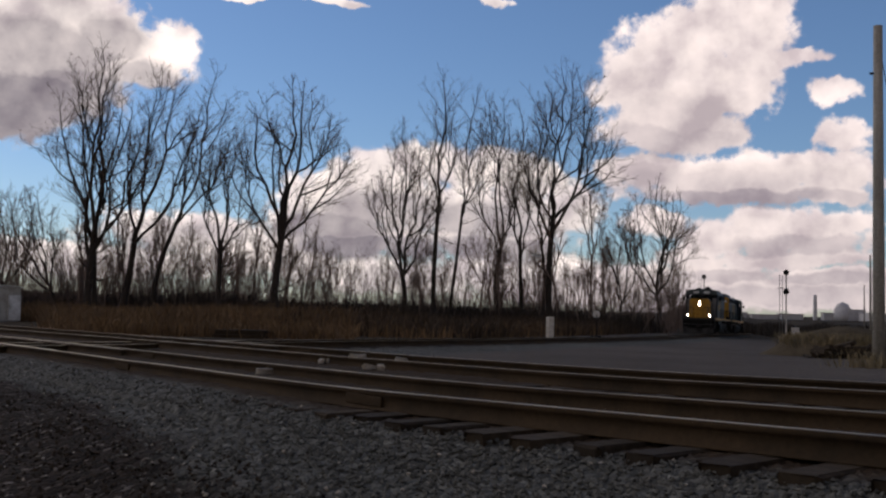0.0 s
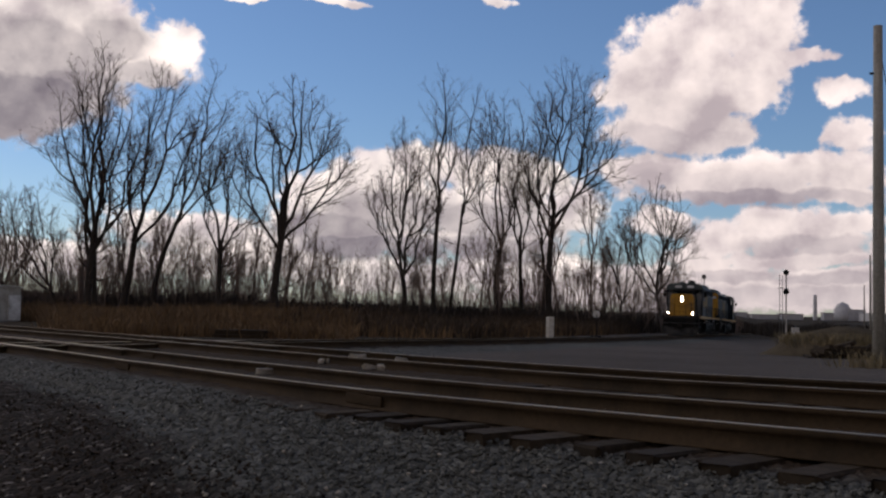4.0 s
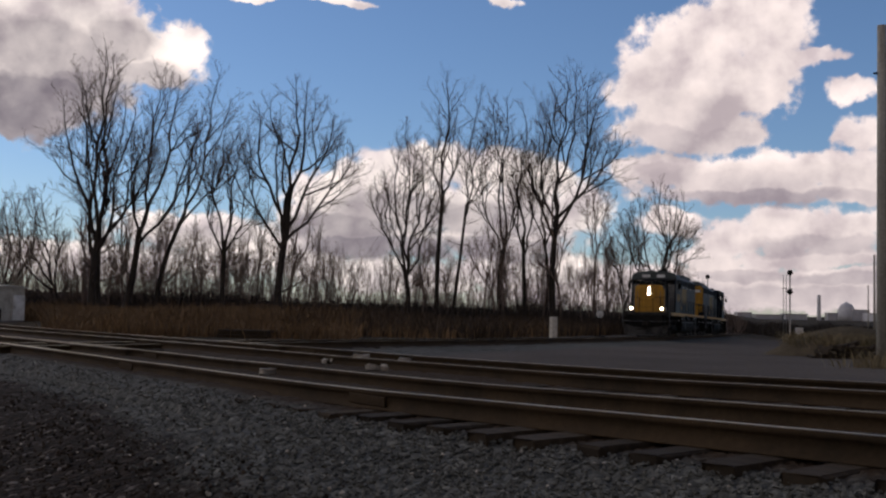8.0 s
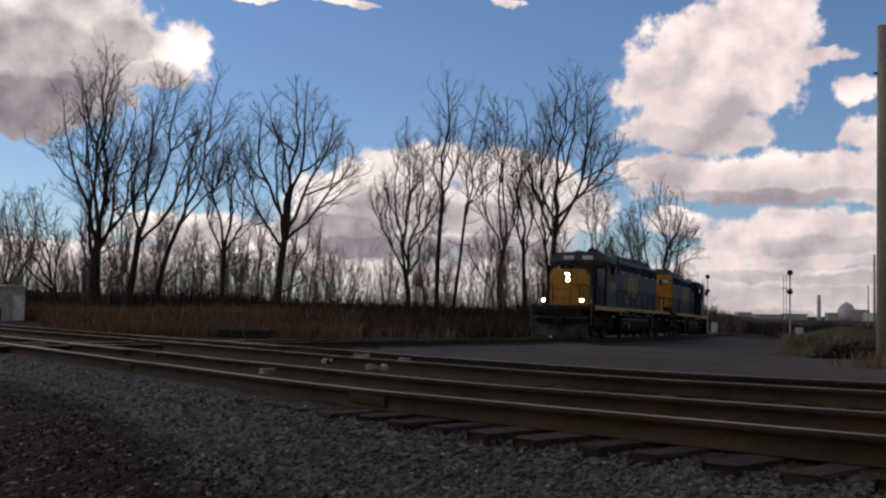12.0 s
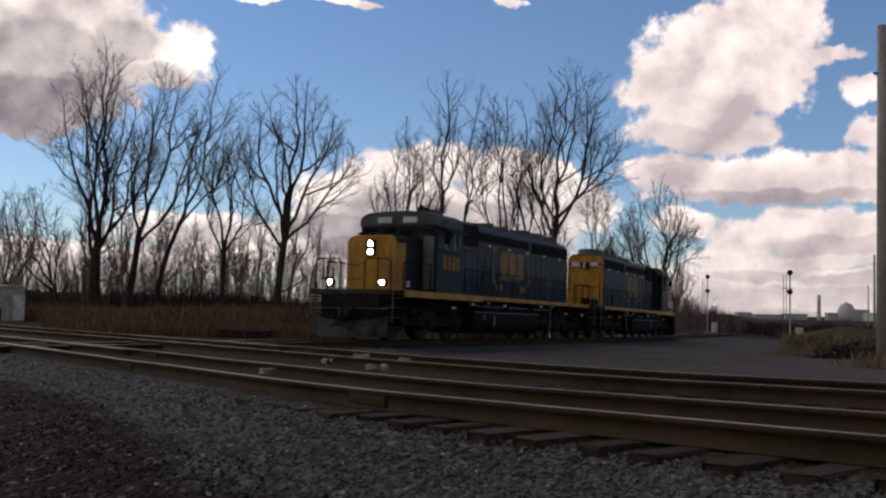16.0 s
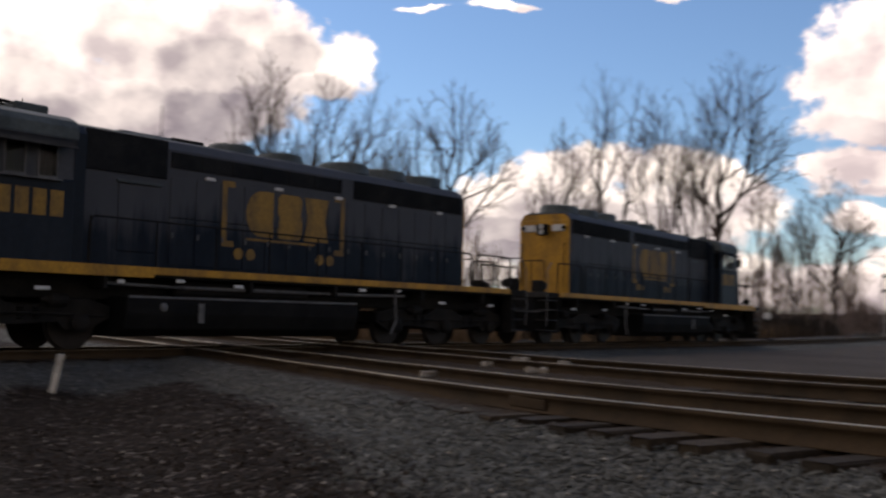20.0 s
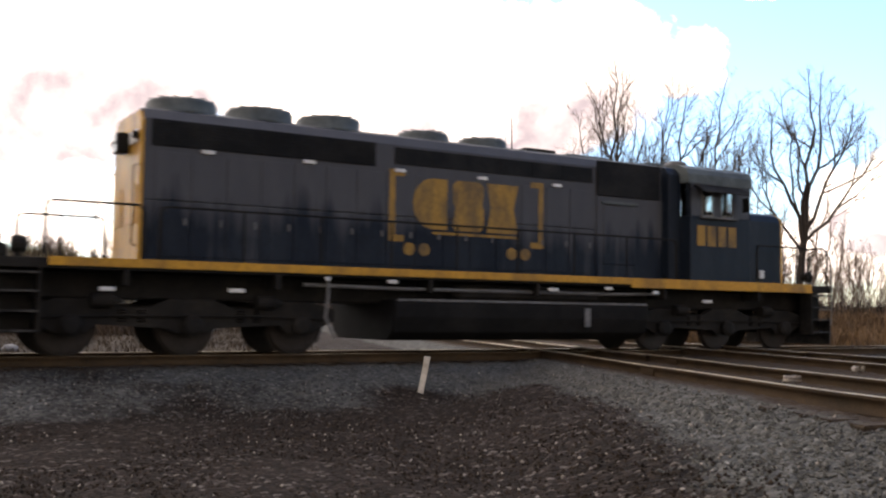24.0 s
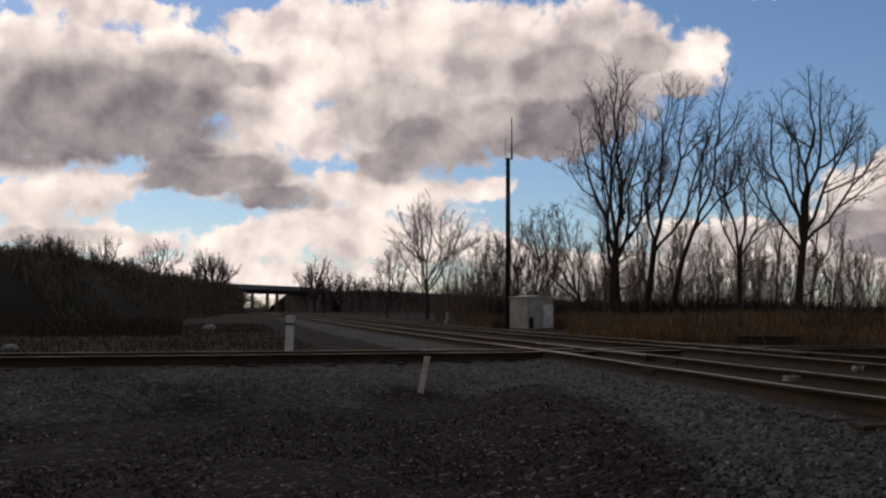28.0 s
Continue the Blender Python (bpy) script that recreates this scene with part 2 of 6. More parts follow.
def rod(points, radius, sides=8, bm=None, taper=None):
    """A round bar along points."""
    bm = bm or bmesh.new()
    rings = []
    for i, p in enumerate(points):
        p = Vector(p)
        a, b = Vector(points[max(0, i - 1)]), Vector(points[min(len(points) - 1, i + 1)])
        d = (b - a).normalized()
        u = d.orthogonal().normalized() if i == 0 else (u - d * u.dot(d)).normalized()
        w = d.cross(u)
        r = radius if taper is None else taper[i]
        rings.append([bm.verts.new(p + (u * math.cos(2 * math.pi * k / sides) + w * math.sin(2 * math.pi * k / sides)) * r) for k in range(sides)])
    for q, r in zip(rings, rings[1:]):
        for k in range(sides):
            bm.faces.new((q[k], q[(k + 1) % sides], r[(k + 1) % sides], r[k]))
    bm.faces.new(rings[0][::-1])
    bm.faces.new(rings[-1])
    return bm


def lathe(profile, sides=16, axis="z", centre=(0, 0, 0), bm=None):
    """A profile of (radius, height) turned round an axis."""
    bm = bm or bmesh.new()
    rings = []
    for r, h in profile:
        ring = []
        for k in range(sides):
            a = 2 * math.pi * k / sides
            p = (r * math.cos(a), r * math.sin(a), h)
            p = {"z": p, "y": (p[0], p[2], p[1]), "x": (p[2], p[0], p[1])}[axis]
            ring.append(bm.verts.new(Vector(p) + Vector(centre)))
        rings.append(ring)
    for q, r in zip(rings, rings[1:]):
        for k in range(sides):
            bm.faces.new((q[k], q[(k + 1) % sides], r[(k + 1) % sides], r[k]))
    bm.faces.new(rings[0][::-1])
    bm.faces.new(rings[-1])
    return bm


def empty(name, label, category, group="", kind=""):
    return tagged(new(name), label, category, group, kind)


def spot(azimuth, distance):
    """A place on the plan: degrees to the left of the y axis, metres along the view axis of the first view."""
    a = radians(azimuth)
    return -distance * math.sin(a), distance * math.cos(a)

# ---- the lines ----
TRACK_T = []      # the curved line on which the engines run: s, x, y, z, heading


def lay_line():
    foot = Vector((-math.sin(radians(57.92)), math.cos(radians(57.92)))) * 18.82
    rows = {}
    for sign in (1, -1):
        x, y, s = foot.x, foot.y, 0.0
        while abs(s) < 330:
            th = radians(32.08) - 0.0026 * min(max(s + 1.0, 0), 79)
            z = 0.185 - 0.0109 * max(min(s, 25), -60) - 0.0140 * min(max(s - 25, 0), 150)
            rows[s] = (s, x, y, z, th)
            x, y, s = x + sign * 0.5 * math.sin(th), y + sign * 0.5 * math.cos(th), s + sign * 0.5
    TRACK_T.extend(rows[k] for k in sorted(rows))


lay_line()
T_ARR = np.array(TRACK_T)


def on_t(s):
    return Vector([float(np.interp(s, T_ARR[:, 0], T_ARR[:, i])) for i in (1, 2, 3)])


N_A = (-4, 3, 8, 13, 18, 24, 32, 45, 60)
N_B = (6.116, 6.533, 7.067, 8.056, 8.826, 9.515, 10.096, 11.16, 12.323)
TRACK_GAP = 3.85


def bend(x, k, v):
    """A smooth line through the plan's knots, straight beyond its ends."""
    if x <= k[0]:
        return v[0] + (v[1] - v[0]) / (k[1] - k[0]) * (x - k[0])
    if x >= k[-1]:
        return v[-1] + (v[-1] - v[-2]) / (k[-1] - k[-2]) * (x - k[-1])
    i = max(j for j in range(len(k) - 1) if k[j] <= x)
    grade = lambda j: (v[min(j + 1, len(k) - 1)] - v[max(j - 1, 0)]) / (k[min(j + 1, len(k) - 1)] - k[max(j - 1, 0)])
    w = k[i + 1] - k[i]
    t = (x - k[i]) / w
    return (v[i] * (2 * t ** 3 - 3 * t * t + 1) + grade(i) * w * (t ** 3 - 2 * t * t + t)
            + v[i + 1] * (3 * t * t - 2 * t ** 3) + grade(i + 1) * w * (t ** 3 - t * t))


def line_z(a):
    """The double line climbs towards the camera's right."""
    return float(np.interp(a, (-12, 0, 7, 14, 21, 30, 45), (0.5, 0.397, 0.236, 0.12, 0.075, 0.035, 0.0)))


def on_n(a, off):
    """The double line: a runs to the far left along (-1, 1), b across it."""
    b = bend(a, N_A, N_B)
    d = Vector((0.1, bend(a + 0.1, N_A, N_B) - b)).normalized()
    z = line_z(a)
    a, b = a - d.y * off, b + d.x * off
    r = math.sqrt(0.5)
    return Vector(((-a + b) * r, (a + b) * r, z))


N_PTS = [on_n(-70 + i * 1.0, 0) for i in range(500)]
M_PTS = [on_n(-70 + i * 1.0, TRACK_GAP) for i in range(500)]
N_ARR, M_ARR = np.array(N_PTS), np.array(M_PTS)


def nearest(px, py, line):
    """Distance to a line and the height of the line there."""
    best = np.full(len(px), 1e9)
    hz = np.zeros(len(px))
    for x, y, z in line:
        d = (px - x) ** 2 + (py - y) ** 2
        k = d < best
        best[k], hz[k] = d[k], z
    return np.sqrt(best), hz


def fold(x, a, b):
    t = np.clip((x - a) / (b - a), 0, 1)
    return t * t * (3 - 2 * t)


def relief(px, py, full=True):
    """Ground height, ballast and meadow shares at plan points."""
    dt, zt = nearest(px, py, T_ARR[::3, 1:4])
    dn, zn = nearest(px, py, N_ARR)
    dm, zm = nearest(px, py, M_ARR)
    r = np.hypot(px, py)
    # the land falls gently to the far right
    low = -0.62 - 0.016 * np.clip(py * 0.88 + px * 0.47 - 30, 0, 150) * fold(px * 0.8 - py * 0.25, -22, 4)
    behind = fold(dm, 2.0, 6.0) * ((py - px) * 0.7071 > -40) * ((px + py) * 0.7071 > 13)
    base = low + 0.16 * behind
    h = base.copy()
    for d, z, deep in ((dt, zt, 0.0), (dn, zn, 0.06), (dm, zm, 0.06)):
        bed = z - 0.175 - 0.015 * (deep > 0) - deep * fold(d, 0.6, 0.9) - np.clip((d - 1.2 - 0.2 * (deep == 0)) / 2.6, 0, 1) * 0.37
        k = 1 - fold(d, 2.6, 4.6)
        h = np.maximum(h, base + (bed - base) * k)
    nm = np.minimum(dn, dm)
    bare = 1 - 0.85 * fold((py - px) * 0.7071, 5.5, 10)    # tie ends lie bare on the climb only
    fill = np.where(dn < dm, zn, zm) - 0.135 - bare * (0.062 * fold(nm, 0.6, 0.9) + 0.03 * fold(nm, 1.05, 1.3)) - (0.12 - 0.03 * bare) * fold(nm, 1.25, 1.75)
    h = np.where(nm < 1.75, fill, h)
    h = np.where(dt < 1.7, np.minimum(np.maximum(h, zt - 0.3), zt - 0.16), h)
    wide = 4.3 - 1.7 * fold((py - px) * 0.7071, 4, 11)
    ballast = np.maximum(1 - fold(np.minimum(dn, dm), 1.6, wide), (1 - fold(dt, 3.0, 6.0)) * (0.42 + 0.58 * fold(0.5311 * px + 0.8473 * py, 1, 11)))
    ballast = np.maximum(ballast, 0.8 * behind * (1 - fold(dt, 3, 60)) * fold(px + 0.25 * py, -8, 2))
    lump = np.exp(-((px + 8.5) ** 2 + (py - 14.9) ** 2) / 0.9)
    ballast = ballast * (1 - 0.9 * lump)
    h = h + 0.05 * lump
    meadow = fold(dt, 4, 8) * fold(dm, 5, 9) * ((px + py) > 18) * fold(np.interp(py, T_ARR[:, 2], T_ARR[:, 1]) - px, 2, 8)
    meadow = np.maximum(meadow, fold(r, 90, 140))
    cross = -0.8473 * px + 0.5311 * py - 18.82
    along = 0.5311 * px + 0.8473 * py
    left = fold(cross, 4.5, 8) * np.maximum(1 - fold(along, 6, 10), fold(dm, 3.5, 7) * (px < 0))
    meadow = np.maximum(meadow, left * fold(dn, 3.5, 6))
    bed = (1 - np.where(dm > 4.0, fold(dn, 1.0, 1.3), fold(np.minimum(dn, dm), 1.25, 1.75))) * 0.92
    bed = np.maximum(bed, (1 - fold(np.abs(dn + dm - 3.85), 0.3, 0.9)) * 0.6 * (dn < 3.85) * (dm < 3.85))
    bed = np.maximum(bed, 0.8 * (1 - fold(dt, 1.2, 1.7)))
    yard = behind * fold(dm, 2.2, 3.0) * (1 - fold(dt, 90, 140)) * (along > 6) * fold(dt, 2.5, 4.0) * fold(px + 0.3 * py, -6, 2)
    if full:
        return h, ballast, np.clip(meadow, 0, 1)
    return h, ballast, np.clip(meadow, 0, 1), bed, np.clip(yard, 0, 1)


def ground():
    angs = np.concatenate([np.linspace(-32, 62, 420), np.linspace(62, 328, 90)[1:-1]])
    rad = [0.4]
    while rad[-1] < 3000:
        rad.append(rad[-1] + max(0.16, rad[-1] * 0.022))
    rad = np.array(rad)
    a = np.radians(angs)
    R, A = np.meshgrid(rad, a, indexing="ij")
    px, py = (-R * np.sin(A)).ravel(), (R * np.cos(A)).ravel()
    h, bal, mead, bed, yard = relief(px, py, False)
    rng = np.random.default_rng(4)
    bump = np.array([noise.noise((x * 0.45, y * 0.45, 3.1)) * 0.05 + noise.noise((x * 1.7, y * 1.7, 0.3)) * 0.018 if r < 80 else 0.0
                     for x, y, r in zip(px, py, R.ravel())])
    h = h + bump * (1 - 0.75 * bal) + rng.normal(0, 0.006, len(h)) * (R.ravel() < 40)
    na, nr = len(a), len(rad)
    verts = [(float(x), float(y), float(z)) for x, y, z in zip(px, py, h)] + [(0, 0, float(h[0]))]
    faces = []
    for i in range(nr - 1):
        for j in range(na):
            k = (j + 1) % na
            faces.append((i * na + j, i * na + k, (i + 1) * na + k, (i + 1) * na + j))
    c = len(verts) - 1
    faces += [(c, (j + 1) % na, j) for j in range(na)]
    ob = mesh_object("ground", verts, faces, ground_material(), True)
    for key, val in (("ballast", bal), ("meadow", mead), ("bed", bed), ("yard", yard)):
        at = ob.data.attributes.new(key, 'FLOAT', 'POINT')
        at.data.foreach_set("value", np.append(val, val[0]).astype(np.float32))
    return tagged(ob, "grey crushed stone and brown dirt beside the tracks", "ground", kind="structure")


ground()


def height(x, y):
    return float(relief(np.array([x]), np.array([y]))[0][0])


# ---- rails and ties ----
RAIL = [(-0.07, -0.17), (0.07, -0.17), (0.07, -0.158), (0.018, -0.145), (0.012, -0.05), (0.036, -0.04), (0.037, -0.012), (0.03, -0.003)]


def rail(points, side, parent, lift=0.0):
    """One rail along a line, rusty below, with a polished head."""
    verts, faces, vt, ft = [], [], [], []
    outline = RAIL + [(-a, b) for a, b in RAIL[:1:-1]]
    n = len(outline)
    for i, p in enumerate(points):
        q0, q1 = points[max(0, i - 1)], points[min(len(points) - 1, i + 1)]
        d = (q1 - q0).normalized()
        w = Vector((d.y, -d.x, 0)).normalized()
        c = p + w * side
        verts += [tuple(c + w * a + Vector((0, 0, b + lift))) for a, b in outline]
        vt += [tuple(c + w * a + Vector((0, 0, b + lift))) for a, b in ((-0.033, 0.0006), (0.033, 0.0006), (0.03, -0.004), (-0.03, -0.004))]
        if i:
            k, j = i * n, (i - 1) * n
            faces += [(j + u, j + (u + 1) % n, k + (u + 1) % n, k + u) for u in range(n)]
            k, j = i * 4, (i - 1) * 4
            ft += [(j + u, j + (u + 1) % 4, k + (u + 1) % 4, k + u) for u in range(4)]
    ob = mesh_object("rail", verts, faces, M_RUST, True)
    ob.parent = parent
    top = mesh_object("rail_head", vt, ft, M_RAILTOP)
    top.parent = ob
    tagged(top, "worn bright steel running surface")
    return ob


def tie_mesh(seed):
    rng = random.Random(seed)
    bm = block([(-0.115, 0.115, -1.3, 1.3, -0.18, 0)], 0.012)
    for v in bm.verts:
        v.co += Vector((rng.uniform(-0.012, 0.012), rng.uniform(-0.03, 0.03), rng.uniform(-0.01, 0.006)))
    me = bpy.data.meshes.new("tie")
    bm.to_mesh(me)
    bm.free()
    me.materials.append(M_TIE)
    return me


TIE_MESHES = [tie_mesh(i) for i in range(5)]


def track(label, points, tie_span, lift=0.0):
    """A track: two rails, and each tie in the near stretch."""
    tr = empty("railway_track", label, "railway track", "railway tracks", "structure")
    for side in (-0.752, 0.752):
        rail(points, side, tr, lift)
    rng = random.Random(len(points))
    gap, dist = 0.0, 0.0
    for i, (p, q) in enumerate(zip(points, points[1:])):
        seg = (q - p).length
        while gap < seg:
            c = p + (q - p) * (gap / seg)
            if tie_span[0] <= dist + gap <= tie_span[1]:
                d = (q - p).normalized()
                ob = new("tie", rng.choice(TIE_MESHES))
                ob.parent = tr
                ob.matrix_basis = Matrix.Translation(c + Vector((0, 0, -0.165 + lift + rng.uniform(-0.008, 0.004)))) @ pose(
                    0, 0, 0, 0, 0, math.degrees(math.atan2(d.y, d.x)) + rng.uniform(-1.5, 1.5)) @ Matrix.Translation((0, rng.uniform(-0.06, 0.06), 0))
            gap += 0.5
        gap -= seg
        dist += seg
    return tr


track("rust-brown rails with bright heads on dark wooden ties", N_PTS[:330], (55, 190))
track("second rusty track beside the first on wooden ties", M_PTS[:330], (55, 170), 0.002)
T_PTS = [Vector(r[1:4]) for r in TRACK_T[::2] if -60 <= r[0] <= 240]
track("curving track that crosses the double line on the level", T_PTS, (35, 160), 0.004)


# ---- guard rails and joint bars where the lines cross ----
def guard_rails():
    """Short inner rails in the level crossing of the lines, and joint bars on the near rails."""
    gr = empty("crossing_guard_rails", "rusty inner guard rails of the track crossing", "track crossing", kind="structure")
    t_arr = np.array(T_PTS)
    for pts, others in ((N_PTS, (t_arr,)), (M_PTS, (t_arr,)), (T_PTS, (N_ARR, M_ARR))):
        own = np.array(pts)[:, :2]
        run = []
        for o in others:
            gap = np.linalg.norm(own[:, None, :] - o[None, :, :2], axis=2).min(axis=1)
            run.append(int(gap.argmin()))
        for side in (-0.63, 0.63):
            rail(pts[min(run) - 4:max(run) + 5], side, gr, -0.006 if pts is not T_PTS else 0.001)
    for pts, i, side in ((N_PTS, 84, -0.752), (N_PTS, 92, -0.752), (N_PTS, 87, 0.752), (M_PTS, 88, 0.752), (M_PTS, 93, -0.752), (N_PTS, 77, -0.752)):
        p, d = pts[i], (pts[i + 1] - pts[i]).normalized()
        w = Vector((d.y, -d.x, 0))
        for e in (-1, 1):
            bm = block([(-0.3, 0.3, -0.01, 0.01, -0.045, 0.045)], 0.006)
            for j in range(4):
                rod([(-0.22 + 0.147 * j, e * 0.01, 0), (-0.22 + 0.147 * j, e * 0.04, 0)], 0.018, 6, bm)
            o = part("joint_bar", bm, M_RUST, gr)
            o.matrix_basis = Matrix.Translation(p + w * (side + e * 0.033) + Vector((0, 0, -0.09))) @ pose(0, 0, 0, 0, 0, math.degrees(math.atan2(d.y, d.x)))


guard_rails()

# ---- the locomotives (x forward, z = 0 at the rail head) ----
M_DOOR = surface("worn_grey_door_paint", (0.15, 0.145, 0.14), (0.09, 0.087, 0.085), 0.5, 0, 2, 10, 0.05)
M_PLOUGH = surface("scraped_plough_steel", (0.04, 0.038, 0.035), (0.008, 0.0075, 0.007), 0.7, 0.0, 2.5, 12, 0.1)


def wheelset(truck, x):
    prof = [(0.02, -0.83), (0.1, -0.83), (0.1, -0.78), (0.44, -0.78), (0.505, -0.77), (0.515, -0.70), (0.545, -0.69), (0.545, -0.66), (0.44, -0.65), (0.12, -0.66), (0.09, -0.6)]
    bm = lathe(prof + [(r, -y) for r, y in prof[::-1]], 24, "y")
    ws = part("wheelset", bm, M_STEEL, truck, smooth=False)
    ws.location = (x, 0, 0.515)
    return ws


def make_truck(loco, x):
    side = [(-2.75, 0.62), (-2.75, 0.85), (-2.3, 0.98), (-1.5, 0.98), (-1.15, 0.82), (-0.75, 0.82), (-0.4, 1.0), (0.4, 1.0), (0.75, 0.82), (1.15, 0.82), (1.5, 0.98),
            (2.3, 0.98), (2.75, 0.85), (2.75, 0.62), (2.45, 0.5), (2.3, 0.38), (1.8, 0.38), (1.65, 0.56), (0.45, 0.5), (0.28, 0.38), (-0.28, 0.38), (-0.45, 0.5), (-1.65, 0.56),
            (-1.8, 0.38), (-2.3, 0.38), (-2.45, 0.5)]
    truck = part("truck", block([(-2.6, 2.6, -0.55, 0.55, 0.62, 0.9)], 0.03), M_BLACK, loco)
    truck.location = (x, 0, 0)
    for s in (-1, 1):
        part("side_frame", prism(side, "y", s * 0.98 - 0.07, s * 0.98 + 0.07, bevel=0.018), M_BLACK, truck)
        for ax in (-2.06, 0.0, 2.06):
            part("journal_box", lathe([(0.05, 0.0), (0.17, 0.0), (0.19, 0.05), (0.19, 0.12), (0.12, 0.17), (0.02, 0.18)], 12, "y", (ax, 1.04, 0.53)) if s > 0 else
                 lathe([(0.05, 0.0), (0.17, 0.0), (0.19, -0.05), (0.19, -0.12), (0.12, -0.17), (0.02, -0.18)], 12, "y", (ax, -1.04, 0.53)), M_BLACK, truck)
        for ax in (-1.05, 1.05):
            for dx in (-0.16, 0.16):
                coil = [(0.06 + 0.045 * (k % 2), 0.0235 * k) for k in range(11)]
                part("coil_spring", lathe(coil, 10, "z", (ax + dx, s * 1.0, 0.585)), M_BLACK, truck)
        part("brake_cylinder", lathe([(0.03, -0.2), (0.12, -0.2), (0.13, 0.14), (0.07, 0.2), (0.03, 0.32)], 12, "x", (-1.55, s * 1.12, 0.95)), M_BLACK, truck)
        part("brake_cylinder", lathe([(0.03, -0.2), (0.12, -0.2), (0.13, 0.14), (0.07, 0.2), (0.03, 0.32)], 12, "x", (1.35, s * 1.12, 0.95)), M_BLACK, truck)
        part("brake_rigging", rod([(-2.6, s * 1.08, 0.66), (-1.2, s * 1.1, 0.7), (1.2, s * 1.1, 0.7), (2.6, s * 1.08, 0.66)], 0.022, 6), M_BLACK, truck)
        for ax in (-2.55, 2.55):
            part("sand_pipe", rod([(ax, s * 0.8, 1.1), (ax * 1.02, s * 0.78, 0.5), (ax * 0.985, s * 0.76, 0.2)], 0.02, 6), M_BLACK, truck)
    wheels = [wheelset(truck, d) for d in (-2.1, -0.02, 2.06)]
    return truck, wheels


def hood_outline(w, top, z0, cut=0.22):
    return [(-w, z0), (w, z0), (w, top - cut), (w - cut * 0.75, top - 0.03), (w - cut * 1.2, top), (-w + cut * 1.2, top), (-w + cut * 0.75, top - 0.03), (-w, top - cut)]


def handrail(loco, x0, x1, y, n, z0=1.64):
    step = (x1 - x0) / (n - 1)
    for i in range(n):
        x = x0 + i * step
        part("handrail_post", rod([(x, y, z0 - 0.12), (x, y, z0 + 0.92)], 0.019, 6), M_BLACK, loco)
    s = 1 if x1 > x0 else -1
    part("handrail", rod([(x0 - s * 0.03, y, z0 + 0.05), (x0 - s * 0.02, y, z0 + 0.8), (x0 + s * 0.08, y, z0 + 0.92), (x1 - s * 0.08, y, z0 + 0.92), (x1 + s * 0.02, y, z0 + 0.8), (x1 + s * 0.03, y, z0 + 0.05)], 0.021, 6), M_BLACK, loco)


